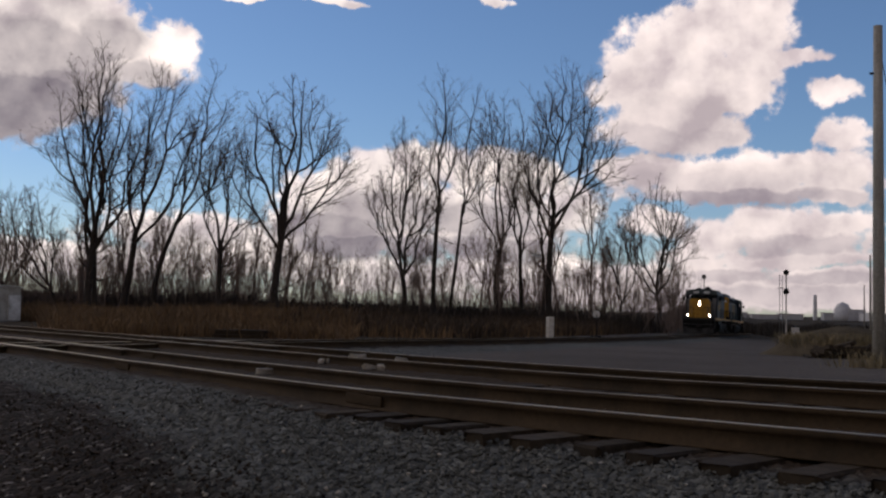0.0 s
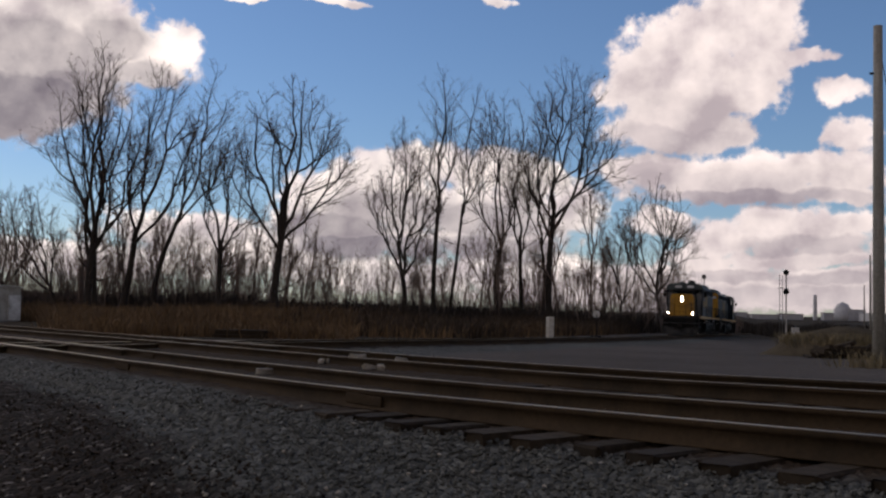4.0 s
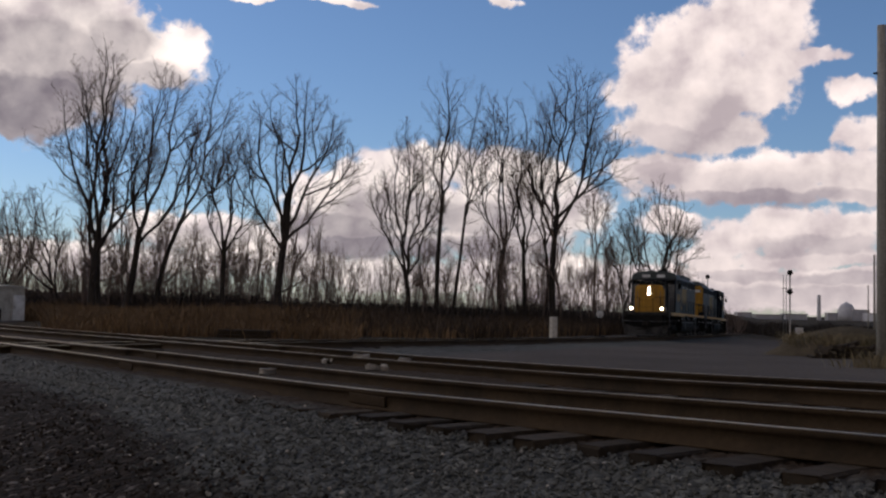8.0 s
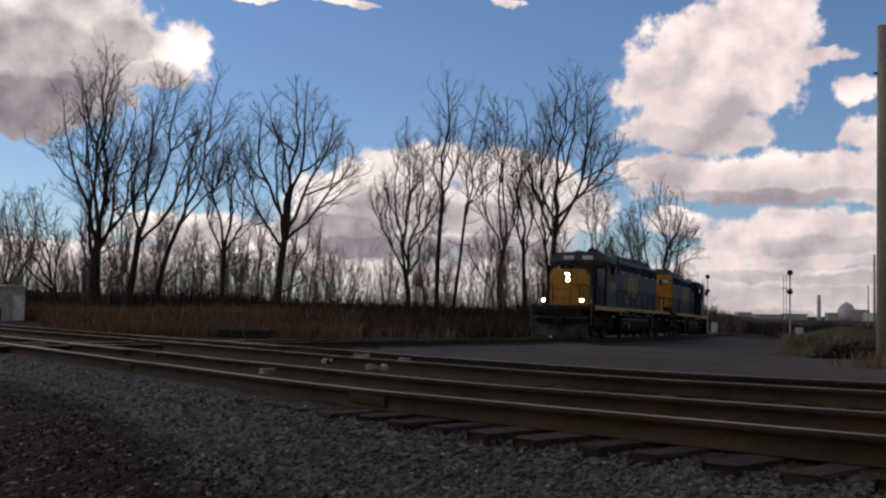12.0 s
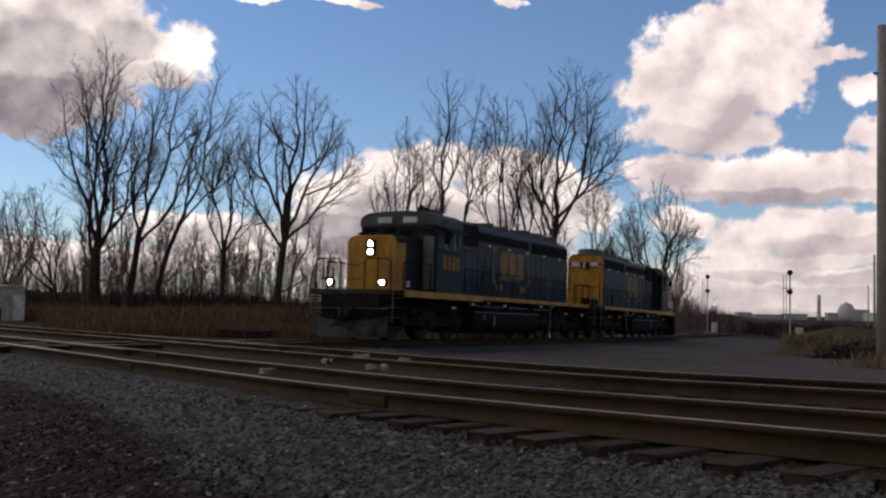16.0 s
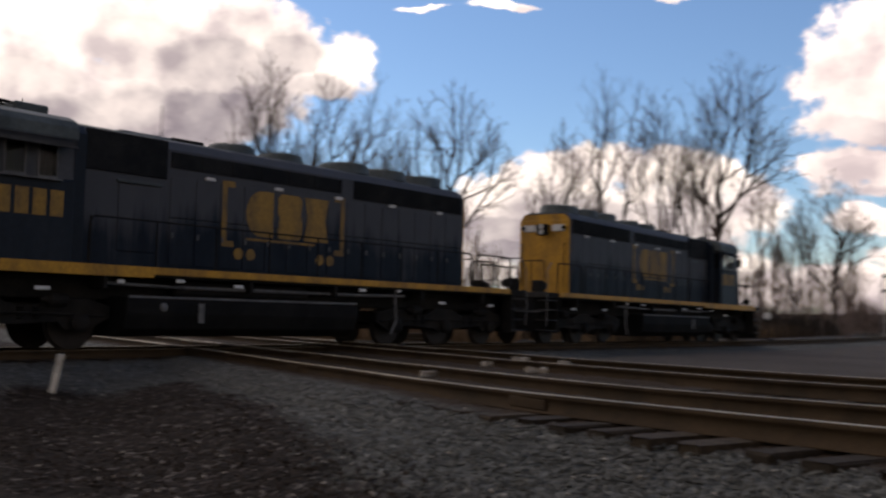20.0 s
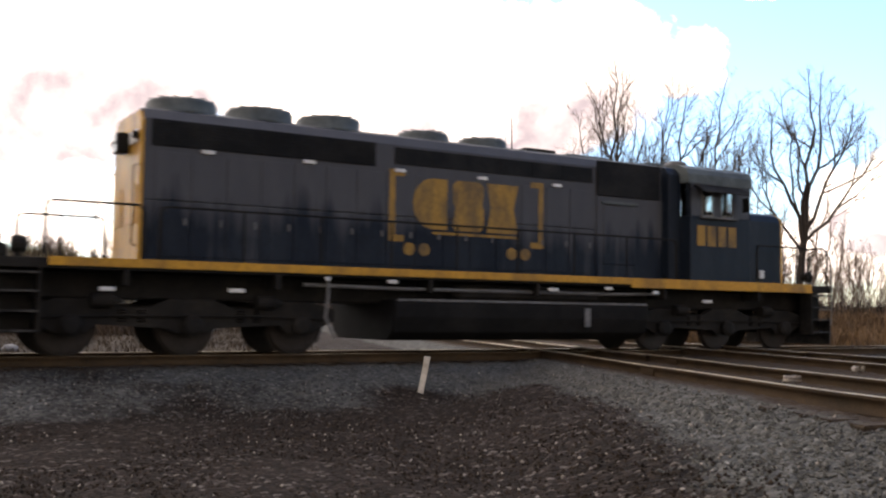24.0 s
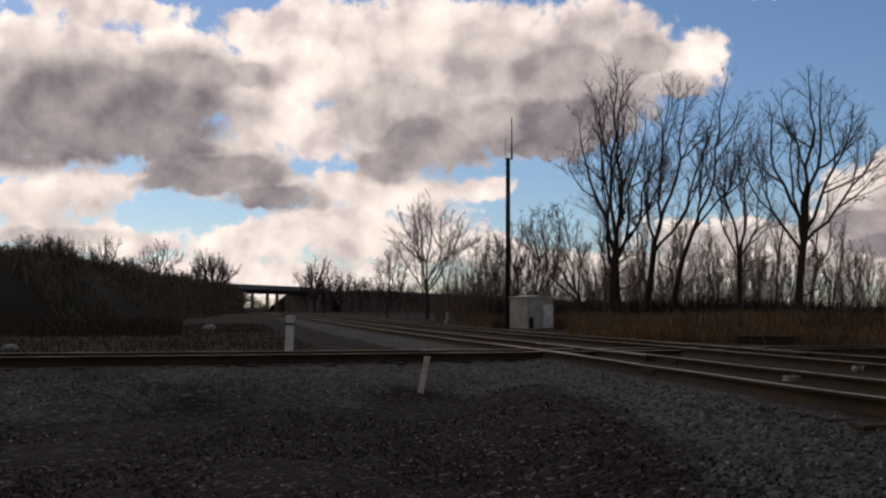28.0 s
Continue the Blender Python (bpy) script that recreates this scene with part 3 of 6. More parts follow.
def end_platform(loco, x, d):
    """Pilot, steps, coupler and end rails; d is +1 at the front."""
    part("pilot_plate", prism([(-1.02, 0.4), (1.02, 0.4), (1.08, 1.1), (1.08, 1.44), (-1.08, 1.44), (-1.08, 1.1)], "x", x - 0.03, x + 0.03, bevel=0.01), M_BLACK, loco)
    part("platform_edge", block([(x - 0.05, x + 0.05, -1.5, 1.5, 1.46, 1.63)], 0.012), M_PLOUGH, loco, "scuffed edge of the end platform")
    for s in (-1, 1):
        for z in (0.42, 0.74, 1.06, 1.36):
            part("step_tread", block([(x - d * 0.75 if d > 0 else x, x if d > 0 else x + 0.75, s * 1.16 if s > 0 else -1.5, 1.5 if s > 0 else -1.16, z, z + 0.035)], 0.004), M_PLOUGH, loco)
        part("step_back_plate", block([(min(x - d * 0.7, x - d * 0.02), max(x - d * 0.7, x - d * 0.02), s * 1.1 - 0.015, s * 1.1 + 0.015, 0.4, 1.45)], 0.004), M_BLACK, loco)
        part("step_side_plate", block([(min(x - d * 0.78, x - d * 0.74), max(x - d * 0.78, x - d * 0.74), s * 1.32 - 0.18, s * 1.32 + 0.18, 0.38, 1.6)], 0.005), M_BLACK, loco)
        part("step_grab_iron", rod([(x - d * 0.05, s * 1.5, 0.6), (x - d * 0.02, s * 1.53, 1.2), (x - d * 0.05, s * 1.5, 2.3), (x - d * 0.3, s * 1.5, 2.56)], 0.018, 6), M_PIPE, loco, "pale grab iron")
        part("end_rail", rod([(x - d * 0.06, s * 1.4, 1.6), (x - d * 0.06, s * 1.4, 2.5), (x - d * 0.06, s * 1.3, 2.6), (x - d * 0.06, s * 0.55, 2.6), (x - d * 0.06, s * 0.45, 2.5), (x - d * 0.06, s * 0.45, 1.6)], 0.02, 6), M_BLACK, loco)
        part("end_rail_post", rod([(x - d * 0.06, s * 0.92, 1.6), (x - d * 0.06, s * 0.92, 2.6)], 0.018, 6), M_BLACK, loco)
        for k in range(3):
            y = s * (0.5 + 0.2 * k)
            part("air_hose", rod([(x + d * 0.03, y, 1.15), (x + d * 0.16, y, 1.1), (x + d * 0.2, y + 0.02, 0.85), (x + d * 0.12, y + 0.03, 0.55)], 0.025, 6), M_BLACK, loco)
        part("uncoupling_lever", rod([(x + d * 0.1, s * 1.4, 1.02), (x + d * 0.1, s * 0.3, 1.02), (x + d * 0.25, s * 0.12, 1.02)], 0.018, 6), M_PIPE, loco)
    part("drawbar_housing", block([(min(x, x + d * 0.22), max(x, x + d * 0.22), -0.28, 0.28, 0.68, 1.08)], 0.03), M_BLACK, loco)
    kn = [(0, -0.07), (0.28, -0.09), (0.34, -0.17), (0.46, -0.16), (0.5, -0.08), (0.42, -0.05), (0.4, 0.02), (0.47, 0.06), (0.46, 0.16), (0.3, 0.18), (0.2, 0.1), (0, 0.09)]
    part("coupler", prism([(x + d * a, d * b) for a, b in kn], "z", 0.74, 1.02, bevel=0.012), M_STEEL, loco)
    for z in (2.05, 2.5):
        part("safety_chain", rod([(x - d * 0.06, -0.44, z), (x - d * 0.06, -0.2, z - 0.1), (x - d * 0.06, 0.2, z - 0.1), (x - d * 0.06, 0.44, z)], 0.012, 5), M_BLACK, loco)
    if d < 0:
        for s in (-1, 1):
            part("hose_bracket", block([(x + 0.02, x + 0.2, s * 1.12 - 0.16, s * 1.12 + 0.16, 1.62, 2.0)], 0.05), M_BLACK, loco)
            part("cable_receptacle", lathe([(0.03, -0.16), (0.13, -0.14), (0.15, 0.0), (0.12, 0.1), (0.03, 0.12)], 12, "x", (x + 0.5, s * 1.1, 1.84)), M_BLACK, loco)
            part("cable_post", rod([(x + 0.5, s * 1.1, 1.6), (x + 0.5, s * 1.1, 1.8)], 0.03, 6), M_BLACK, loco)
    if d > 0:
        plough = [(-1.38, 0.14), (-0.7, 0.11), (0, 0.1), (0.7, 0.11), (1.38, 0.14), (1.42, 0.78), (0.7, 0.66), (0.3, 0.62), (-0.3, 0.62), (-0.7, 0.66), (-1.42, 0.78)]
        bm = prism(plough, "x", x + 0.02, x + 0.07)
        for v in bm.verts:
            v.co.x += 0.55 * (1 - abs(v.co.y) / 1.45) * (1.15 - v.co.z)
        part("snow_plough", bm, M_PLOUGH, loco, "scraped steel plough blade")


def make_loco(lit, label):
    loco = empty("locomotive", label, "locomotive", "coupled locomotives")
    part("frame", block([(-9.95, 9.95, -0.85, 0.85, 0.98, 1.45)], 0.03), M_BLACK, loco)
    part("deck", block([(-9.98, 9.98, -1.48, 1.48, 1.45, 1.62)], 0.015), M_BLACK, loco)
    for s in (-1, 1):
        y0, y1 = (1.482, 1.515) if s > 0 else (-1.515, -1.482)
        part("sill_stripe", block([(-9.1, 3.2, y0, y1, 1.5, 1.645)], 0.004), M_YELLOW, loco, "yellow stripe along the frame sill")
        part("sill_stripe", block([(3.2, 9.2, y0, y1 + (0.012 if s > 0 else 0), 1.43, 1.645)], 0.004), M_YELLOW, loco)
        for x in (-7.9, -5.2, -2.0, 0.6, 4.2, 7.3):
            part("sill_bracket", block([(x, x + 0.09, s * 1.2 - 0.28, s * 1.2 + 0.28, 1.2, 1.46)], 0.005), M_BLACK, loco)
        for x, w, z in ((-4.25, 0.1, 1.38), (-2.95, 0.22, 1.36), (0.9, 0.26, 1.3), (2.45, 0.2, 1.36), (3.85, 0.16, 1.3), (-6.1, 0.3, 1.12), (5.4, 0.3, 1.12), (-8.3, 0.25, 1.1)):
            part("pale_fitting", block([(x, x + w, s * 1.49 - 0.02, s * 1.49 + 0.02, z, z + 0.07)], 0.012), M_WHITE, loco, "small worn white fitting")
        part("drain_pipe", rod([(-4.15, s * 1.4, 1.45), (-4.15, s * 1.42, 1.1), (-4.2, s * 1.42, 0.7), (-4.0, s * 1.42, 0.32)], 0.03, 6), M_PIPE, loco, "pale drain pipe")
        part("deck_side_pipe", rod([(-4.6, s * 1.3, 1.3), (-2.6, s * 1.3, 1.27), (2.6, s * 1.3, 1.27), (4.2, s * 1.3, 1.3)], 0.035, 8), M_PIPE, loco, "pale grey air pipe")
        part("air_reservoir", lathe([(0.02, -1.9), (0.14, -1.85), (0.17, -1.75), (0.17, 1.75), (0.14, 1.85), (0.02, 1.9)], 12, "x", (0.6, s * 1.12, 1.23)), M_BLACK, loco)
    tank = [(-1.1, 0.26), (1.1, 0.26), (1.36, 0.42), (1.46, 0.72), (1.46, 1.0), (1.4, 1.06), (-1.4, 1.06), (-1.46, 1.0), (-1.46, 0.72), (-1.36, 0.42)]
    tk = part("fuel_tank", prism(tank, "x", -2.75, 3.75, bevel=0.03), M_TANK, loco, "black fuel tank with a dull shine")
    for s in (-1, 1):
        # Pale strip stands for the highlight along the tank's top edge.
        part("tank_highlight", block([(-2.7, 3.7, s * 1.445 - 0.02, s * 1.445 + 0.02, 1.03, 1.075)], 0.004), M_PIPE, tk)
        part("filler_cap", lathe([(0.05, 0), (0.09, 0.0), (0.09, 0.06), (0.03, 0.08)], 10, "y", (2.9, s * 1.42, 0.86)), M_PIPE, tk)
        part("fuel_gauge", block([(1.9, 2.05, s * 1.47 - 0.015, s * 1.47 + 0.015, 0.55, 0.95)], 0.005), M_PIPE, tk)
    wheels = []
    for x in (-6.6, 6.6):
        wheels += make_truck(loco, x)[1]
    end_platform(loco, 9.98, 1)
    end_platform(loco, -9.98, -1)

    # long hood
    hood = part("long_hood", block([(-7.5, 4.72, -0.96, 0.96, 1.62, 2.72)], 0.012), M_HOOD, loco, "navy lower hood side with many doors")
    top = part("hood_top", prism(hood_outline(0.965, 4.37, 2.72), "x", -7.5, 4.72, bevel=0.012), M_HOOD, loco, "upper hood in navy paint faded to grey")
    part("roof_panel", prism([(-0.7, 4.375), (0.7, 4.375), (0.66, 4.4), (-0.66, 4.4)], "x", -7.4, 4.6), M_ROOF, top)
    for s in (-1, 1):
        def side(x0, x1, z0, z1, t=0.012):
            a, b = s * 0.958, s * (0.968 + t)
            return (x0, x1, min(a, b), max(a, b), z0, z1)
        part("radiator_grille", block([side(-7.38, -2.98, 3.68, 4.15, 0.02)], 0.006), M_GRILLE, top, "dark radiator intake grille")
        for k in range(7):
            part("grille_slat", block([side(-7.34, -3.02, 3.71 + k * 0.062, 3.733 + k * 0.062, 0.034)]), M_GRILLE, top)
        part("brake_grid_intake", block([side(-2.55, 2.5, 3.77, 4.1, 0.02)], 0.006), M_GRILLE, top, "dark intake under the roof edge")
        for k in range(6):
            part("intake_frame", block([side(-2.5 + k * 0.83, -2.44 + k * 0.83, 3.77, 4.1, 0.03)], 0.004), M_GRILLE, top)
        part("filter_box", block([side(2.62, 4.5, 3.5, 4.3, 0.06)], 0.02), M_GRILLE, top, "black air filter compartment")
        part("clean_air_room", block([side(2.62, 4.6, 1.66, 3.5, 0.03)], 0.01), M_HOOD, hood)
        part("air_room_door", block([side(2.8, 3.75, 1.95, 3.3, 0.05)], 0.02), M_HOOD, hood)
        part("air_room_ledge", block([side(2.75, 3.8, 3.32, 3.38, 0.08)], 0.01), M_ROOF, hood)
        # hood doors
        for k in range(15):
            x = -7.3 + k * 0.655
            part("hood_door", block([side(x, x + 0.62, 1.74, 2.7)], 0.005), M_HOOD, hood)
            part("upper_hood_door", block([side(x, x + 0.62, 2.74, 3.58)], 0.005), M_HOOD, top)
            part("door_latch", block([side(x + 0.53, x + 0.57, 2.3, 2.42, 0.03)], 0.003), M_PIPE, hood)
            if k % 3 == 1:
                part("lifting_lug", block([side(x + 0.16, x + 0.4, 3.6, 3.67, 0.05)], 0.01), M_WHITE, top)
        # emblem as plain shapes: two brackets, three blocks, four rivets
        for x, e in ((-2.66, 1), (1.0, -1)):
            part("emblem_bracket", block([side(x, x + 0.13, 2.22, 3.66, 0.016), side(x + (0.13 if e > 0 else -0.2), x + (0.33 if e > 0 else 0), 3.53, 3.66, 0.016),
                                          side(x + (0.13 if e > 0 else -0.2), x + (0.33 if e > 0 else 0), 2.22, 2.35, 0.016)]), M_LETTER, hood, "yellow bracket mark")
        y = s * 0.982
        arc = [(-1.66 + 0.46 * math.cos(math.radians(q)), 3.02 + 0.52 * math.sin(math.radians(q))) for q in range(90, 271, 15)]
        waist = [(-0.34, 2.5), (0.46, 2.5), (0.34, 3.02), (0.46, 3.54), (-0.34, 3.54), (-0.24, 3.02)]
        slab = [(-1.18 + a, b) for a, b in ((0.05, 2.5), (0.66, 2.5), (0.76, 2.6), (0.76, 2.95), (0.72, 3.06), (0.76, 3.44), (0.66, 3.54), (0.1, 3.54), (0, 3.44), (0, 3.1), (0.06, 2.98), (0, 2.6))]
        for shape in ([(-1.32, 2.5), (-1.32, 3.54)] + arc, slab, waist):
            if s > 0:
                shape = [(-1.66 - a, b) for a, b in shape]
            part("emblem_block", prism(shape, "y", y - 0.004, y + 0.004), M_LETTER, hood, "faded yellow block mark")
        part("emblem_bar", prism([(-1.66, 2.4), (0.46, 2.4), (0.46, 2.455), (-1.66, 2.455)], "y", y - 0.004, y + 0.004), M_LETTER, hood)
        for x in (-2.2, -1.85, 0.3, 0.65):
            part("emblem_dot", lathe([(0.0, 0), (0.13, 0.0), (0.13, 0.008), (0.0, 0.008)], 12, "y", (x, s * 0.983 - (0.008 if s < 0 else 0), 2.08)), M_LETTER, hood)
    # roof gear
    for x, r, z in ((-6.58, 0.66, 4.37), (-5.05, 0.66, 4.37), (-3.58, 0.66, 4.37), (-1.36, 0.56, 4.37), (0.15, 0.56, 4.37)):
        h = 0.3 if r > 0.6 else 0.24
        fan = part("roof_fan", lathe([(r + 0.05, 0), (r + 0.05, 0.06), (r, 0.08), (r, h - 0.06), (r - 0.04, h), (r - 0.3, h + 0.05), (0.05, h + 0.06)], 20, "z", (x, 0, z)), M_ROOF, loco, "round grey roof fan housing", True)
        for k in range(6):
            a = math.pi * k / 6
            part("fan_guard_bar", rod([(x - r * 0.9 * math.cos(a), -r * 0.9 * math.sin(a), z + h + 0.03), (x, 0, z + h + 0.08), (x + r * 0.9 * math.cos(a), r * 0.9 * math.sin(a), z + h + 0.03)], 0.012, 4), M_BLACK, fan)
    part("exhaust_stack", block([(1.15, 2.0, -0.3, 0.3, 4.33, 4.55)], 0.04), M_BLACK, loco)
    part("turbo_housing", prism(hood_outline(0.6, 4.48, 4.32, 0.1), "x", 2.2, 3.4, bevel=0.01), M_ROOF, loco)
    # hood end
    end = part("hood_end_panel", block([(-7.56, -7.49, -0.95, 0.95, 1.64, 4.12)], 0.02), M_YELLOW, loco, "yellow end of the long hood")
    part("hood_end_top", prism([(-0.95, 4.12), (0.95, 4.12), (0.74, 4.32), (-0.74, 4.32)], "x", -7.55, -7.49), M_YELLOW, loco)
    part("end_headlight_box", block([(-7.78, -7.55, -0.2, 0.2, 3.62, 3.98)], 0.03), M_BLACK, end)
    for z in (3.71, 3.89):
        part("end_headlight_lens", lathe([(0.0, -0.01), (0.085, -0.01), (0.085, 0.01), (0.0, 0.01)], 12, "x", (-7.785, 0, z)), M_LENS, end)
    for s in (-1, 1):
        part("end_number_board", block([(-7.6, -7.55, s * 0.55 - 0.24, s * 0.55 + 0.24, 3.74, 3.96)], 0.01), M_WHITE, end, "white number board")
        part("end_sand_box_hatch", block([(-7.585, -7.55, s * 0.5 - 0.28, s * 0.5 + 0.28, 2.3, 3.0)], 0.01), M_YELLOW, end)
        part("end_grab_iron", rod([(-7.56, s * 0.82, 1.9), (-7.64, s * 0.82, 1.95), (-7.64, s * 0.82, 3.3), (-7.56, s * 0.82, 3.35)], 0.016, 6), M_BLACK, end)
        part("end_class_light", lathe([(0.02, 0), (0.07, 0), (0.07, 0.08), (0.02, 0.09)], 10, "x", (-7.66, s * 0.78, 3.86)), M_BLACK, end)
    # electrical cabinet between hood and cab
    part("electrical_cabinet", prism(hood_outline(1.2, 4.32, 1.62, 0.2), "x", 4.6, 5.0, bevel=0.012), M_NAVY, loco)

    # cab: walls with openings, so daylight shows through
    cab = part("cab_roof", prism([(-1.5, 3.92), (1.5, 3.92), (1.49, 4.14), (1.4, 4.27), (1.16, 4.38), (0.5, 4.43), (-0.5, 4.43), (-1.16, 4.38), (-1.4, 4.27), (-1.49, 4.14)], "x", 4.95, 7.1, bevel=0.015), M_ROOF, loco, "rounded grey cab roof")
    part("cab_lower", block([(5.0, 7.0, -1.5, 1.5, 1.62, 3.16)], 0.02), M_NAVY, loco, "navy cab wall")
    for s in (-1, 1):
        a, b = sorted((s * 1.44, s * 1.5))
        for x0, x1 in ((5.0, 5.36), (5.76, 5.98), (6.4, 7.0)):
            part("cab_side_post", block([(x0, x1, a, b, 3.16, 3.92)], 0.008), M_GREY, cab)
        part("cab_side_header", block([(5.0, 7.0, a, b, 3.8, 3.92)], 0.006), M_GREY, cab)
        for x0, x1 in ((5.36, 5.76), (5.98, 6.4)):
            part("side_window", block([(x0, x1, s * 1.47 - 0.006, s * 1.47 + 0.006, 3.16, 3.8)]), M_GLASS, cab)
            part("window_frame", block([(x0, x1, s * 1.5 - 0.01, s * 1.5 + 0.02, 3.15, 3.19), (x0, x0 + 0.035, s * 1.5 - 0.01, s * 1.5 + 0.02, 3.19, 3.8), (x1 - 0.035, x1, s * 1.5 - 0.01, s * 1.5 + 0.02, 3.19, 3.8)]), M_PIPE, cab, "bright window frame")
        part("sunshade", prism([(s * 1.5, 3.9), (s * 1.86, 3.7), (s * 1.86, 3.68), (s * 1.5, 3.86)], "x", 5.15, 6.65), M_BLACK, cab)
        # Unseen seat back, added to block daylight from the far window.
        part("added_seat_back", block([(5.45, 5.6, s * 1.0 - 0.26, s * 1.0 + 0.26, 2.9, 3.86)], 0.05), M_BLACK, cab, "unseen dark seat back added to block daylight through the cab")
        part("armrest", block([(5.3, 6.5, s * 1.56 - 0.05, s * 1.56 + 0.05, 3.1, 3.14)], 0.01), M_PIPE, cab)
        for k in range(4):
            x = 5.22 + k * 0.34
            part("number_bar", block([(x, x + 0.26, s * 1.506 - 0.005, s * 1.506 + 0.005, 2.46, 2.94)]), M_LETTER, cab, "faded yellow bar")
        part("cab_step_light", block([(7.9, 8.06, s * 0.97 - 0.02, s * 0.97 + 0.02, 1.78, 1.98)], 0.01), M_WHITE, loco)
        part("mirror", block([(6.62, 6.66, s * 1.7 - 0.1, s * 1.7 + 0.1, 3.3, 3.65)], 0.008), M_BLACK, cab)
    for a, b in ((-1.5, -1.36), (-0.78, -0.7), (-0.08, 0.08), (0.7, 0.78), (1.36, 1.5)):
        part("cab_front_post", block([(6.94, 7.0, a, b, 3.16, 3.92)], 0.006), M_NAVY, cab)
        part("cab_rear_post", block([(5.0, 5.05, a, b, 3.16, 3.92)], 0.006), M_NAVY, cab)
    part("cab_front_header", block([(6.92, 7.02, -1.4, 1.4, 3.86, 4.3)], 0.01), M_GREY, cab)
    part("cab_rear_wall", block([(5.0, 5.05, -0.7, 0.7, 3.16, 3.92)], 0.004), M_NAVY, cab)
    for a, b in ((-1.36, -0.78), (-0.7, -0.08), (0.08, 0.7), (0.78, 1.36)):
        part("windscreen", block([(6.965, 6.977, a, b, 3.45 if abs(a + b) < 1 else 3.16, 3.86)]), M_GLASS, cab)
    for s in (-1, 1):
        part("number_board", block([(7.09, 7.135, s * 0.5 - 0.27, s * 0.5 + 0.27, 4.02, 4.22)], 0.012), M_WHITE, cab, "pale number board")
        part("windscreen_wiper", rod([(7.0, s * 0.4, 3.86), (7.0, s * 0.25, 3.55)], 0.01, 4), M_BLACK, cab)
    for s in (-1, 1):
        part("front_door", block([(7.0, 7.035, s * 1.2 - 0.2, s * 1.2 + 0.2, 1.72, 3.55)], 0.012), M_DOOR, cab, "pale grey cab door")
    part("cab_lower_front", block([(6.94, 7.01, -0.7, 0.7, 3.16, 3.46)], 0.004), M_NAVY, cab)
    part("horn", lathe([(0.02, -0.2), (0.03, 0.0), (0.04, 0.16), (0.1, 0.28), (0.09, 0.29)], 10, "x", (6.0, 0.5, 4.62)), M_BLACK, cab)
    for dy in (-0.14, 0.14):
        part("horn", lathe([(0.02, -0.15), (0.03, 0.0), (0.04, 0.12), (0.08, 0.22), (0.07, 0.23)], 10, "x", (6.0, 0.5 + dy, 4.58)), M_BLACK, cab)
    part("antenna_dome", lathe([(0.28, 0), (0.28, 0.06), (0.2, 0.13), (0.02, 0.16)], 14, "z", (5.6, -0.4, 4.46)), M_PIPE, cab, "", True)
    part("antenna_whip", rod([(5.4, 0.2, 4.4), (5.4, 0.2, 4.78)], 0.012, 5), M_BLACK, cab)
    part("roof_cooler", block([(5.15, 5.85, 0.1, 0.75, 4.44, 4.62)], 0.05), M_ROOF, cab)

    # nose
    ns = [(-0.95, 1.62), (0.95, 1.62), (0.95, 3.22), (0.86, 3.38), (0.7, 3.45), (-0.7, 3.45), (-0.86, 3.38), (-0.95, 3.22)]
    nose = part("nose", prism(ns, "x", 6.98, 8.72, bevel=0.02), M_NAVY, loco, "navy short nose")
    bm = prism(ns, "x", 8.7, 8.78, bevel=0.03)
    front = part("nose_front", bm, M_YELLOW, nose, "yellow nose front")
    for s in (-1, 1):
        if s > 0:
            part("nose_side_wrap", block([(8.2, 8.72, s * 0.955 - 0.012, s * 0.955 + 0.012, 1.66, 3.2)], 0.004), M_YELLOW, nose)
        part("nose_door", block([(7.25, 7.85, s * 0.955 - 0.015, s * 0.955 + 0.015, 1.75, 3.1)], 0.008), M_NAVY, nose)
        part("nose_grab_iron", rod([(8.78, s * 0.75, 1.9), (8.86, s * 0.75, 1.95), (8.86, s * 0.75, 3.0), (8.78, s * 0.75, 3.05)], 0.016, 6), M_PIPE, nose)
    part("nose_hatch", block([(8.78, 8.805, -0.3, 0.3, 1.85, 2.75)], 0.01), M_YELLOW, front)
    part("headlight_housing", block([(8.76, 8.88, -0.17, 0.17, 2.76, 3.3)], 0.04), M_BLACK, front)
    lamp = M_LAMP if lit else M_LENS
    for z in (2.9, 3.16):
        part("headlight", lathe([(0.0, 0), (0.088, 0), (0.072, 0.03), (0.0, 0.045)], 14, "x", (8.88, 0, z)), lamp, front, "glowing headlight" if lit else "unlit headlight")
    for s in (-1, 1):
        part("ditch_light_housing", lathe([(0.02, -0.2), (0.12, -0.18), (0.14, 0.0), (0.14, 0.02), (0.1, 0.02)], 12, "x", (9.72, s * 0.98, 1.86)), M_BLACK, loco)
        part("ditch_light", lathe([(0.0, 0.02), (0.084, 0.02), (0.07, 0.045), (0.0, 0.06)], 12, "x", (9.72, s * 0.98, 1.86)), lamp, loco, "glowing ditch light" if lit else "unlit ditch light")
        handrail(loco, -9.15, -7.6, s * 1.44, 3)
        handrail(loco, -7.3, 4.6, s * 1.44, 9)
        handrail(loco, 7.3, 9.15, s * 1.44, 3)
    return loco, wheels


LEAD, LEAD_WHEELS = make_loco(True, "leading navy and yellow diesel locomotive with lit headlights")
TRAIL, TRAIL_WHEELS = make_loco(False, "trailing navy and yellow diesel locomotive running backwards, lamps unlit")

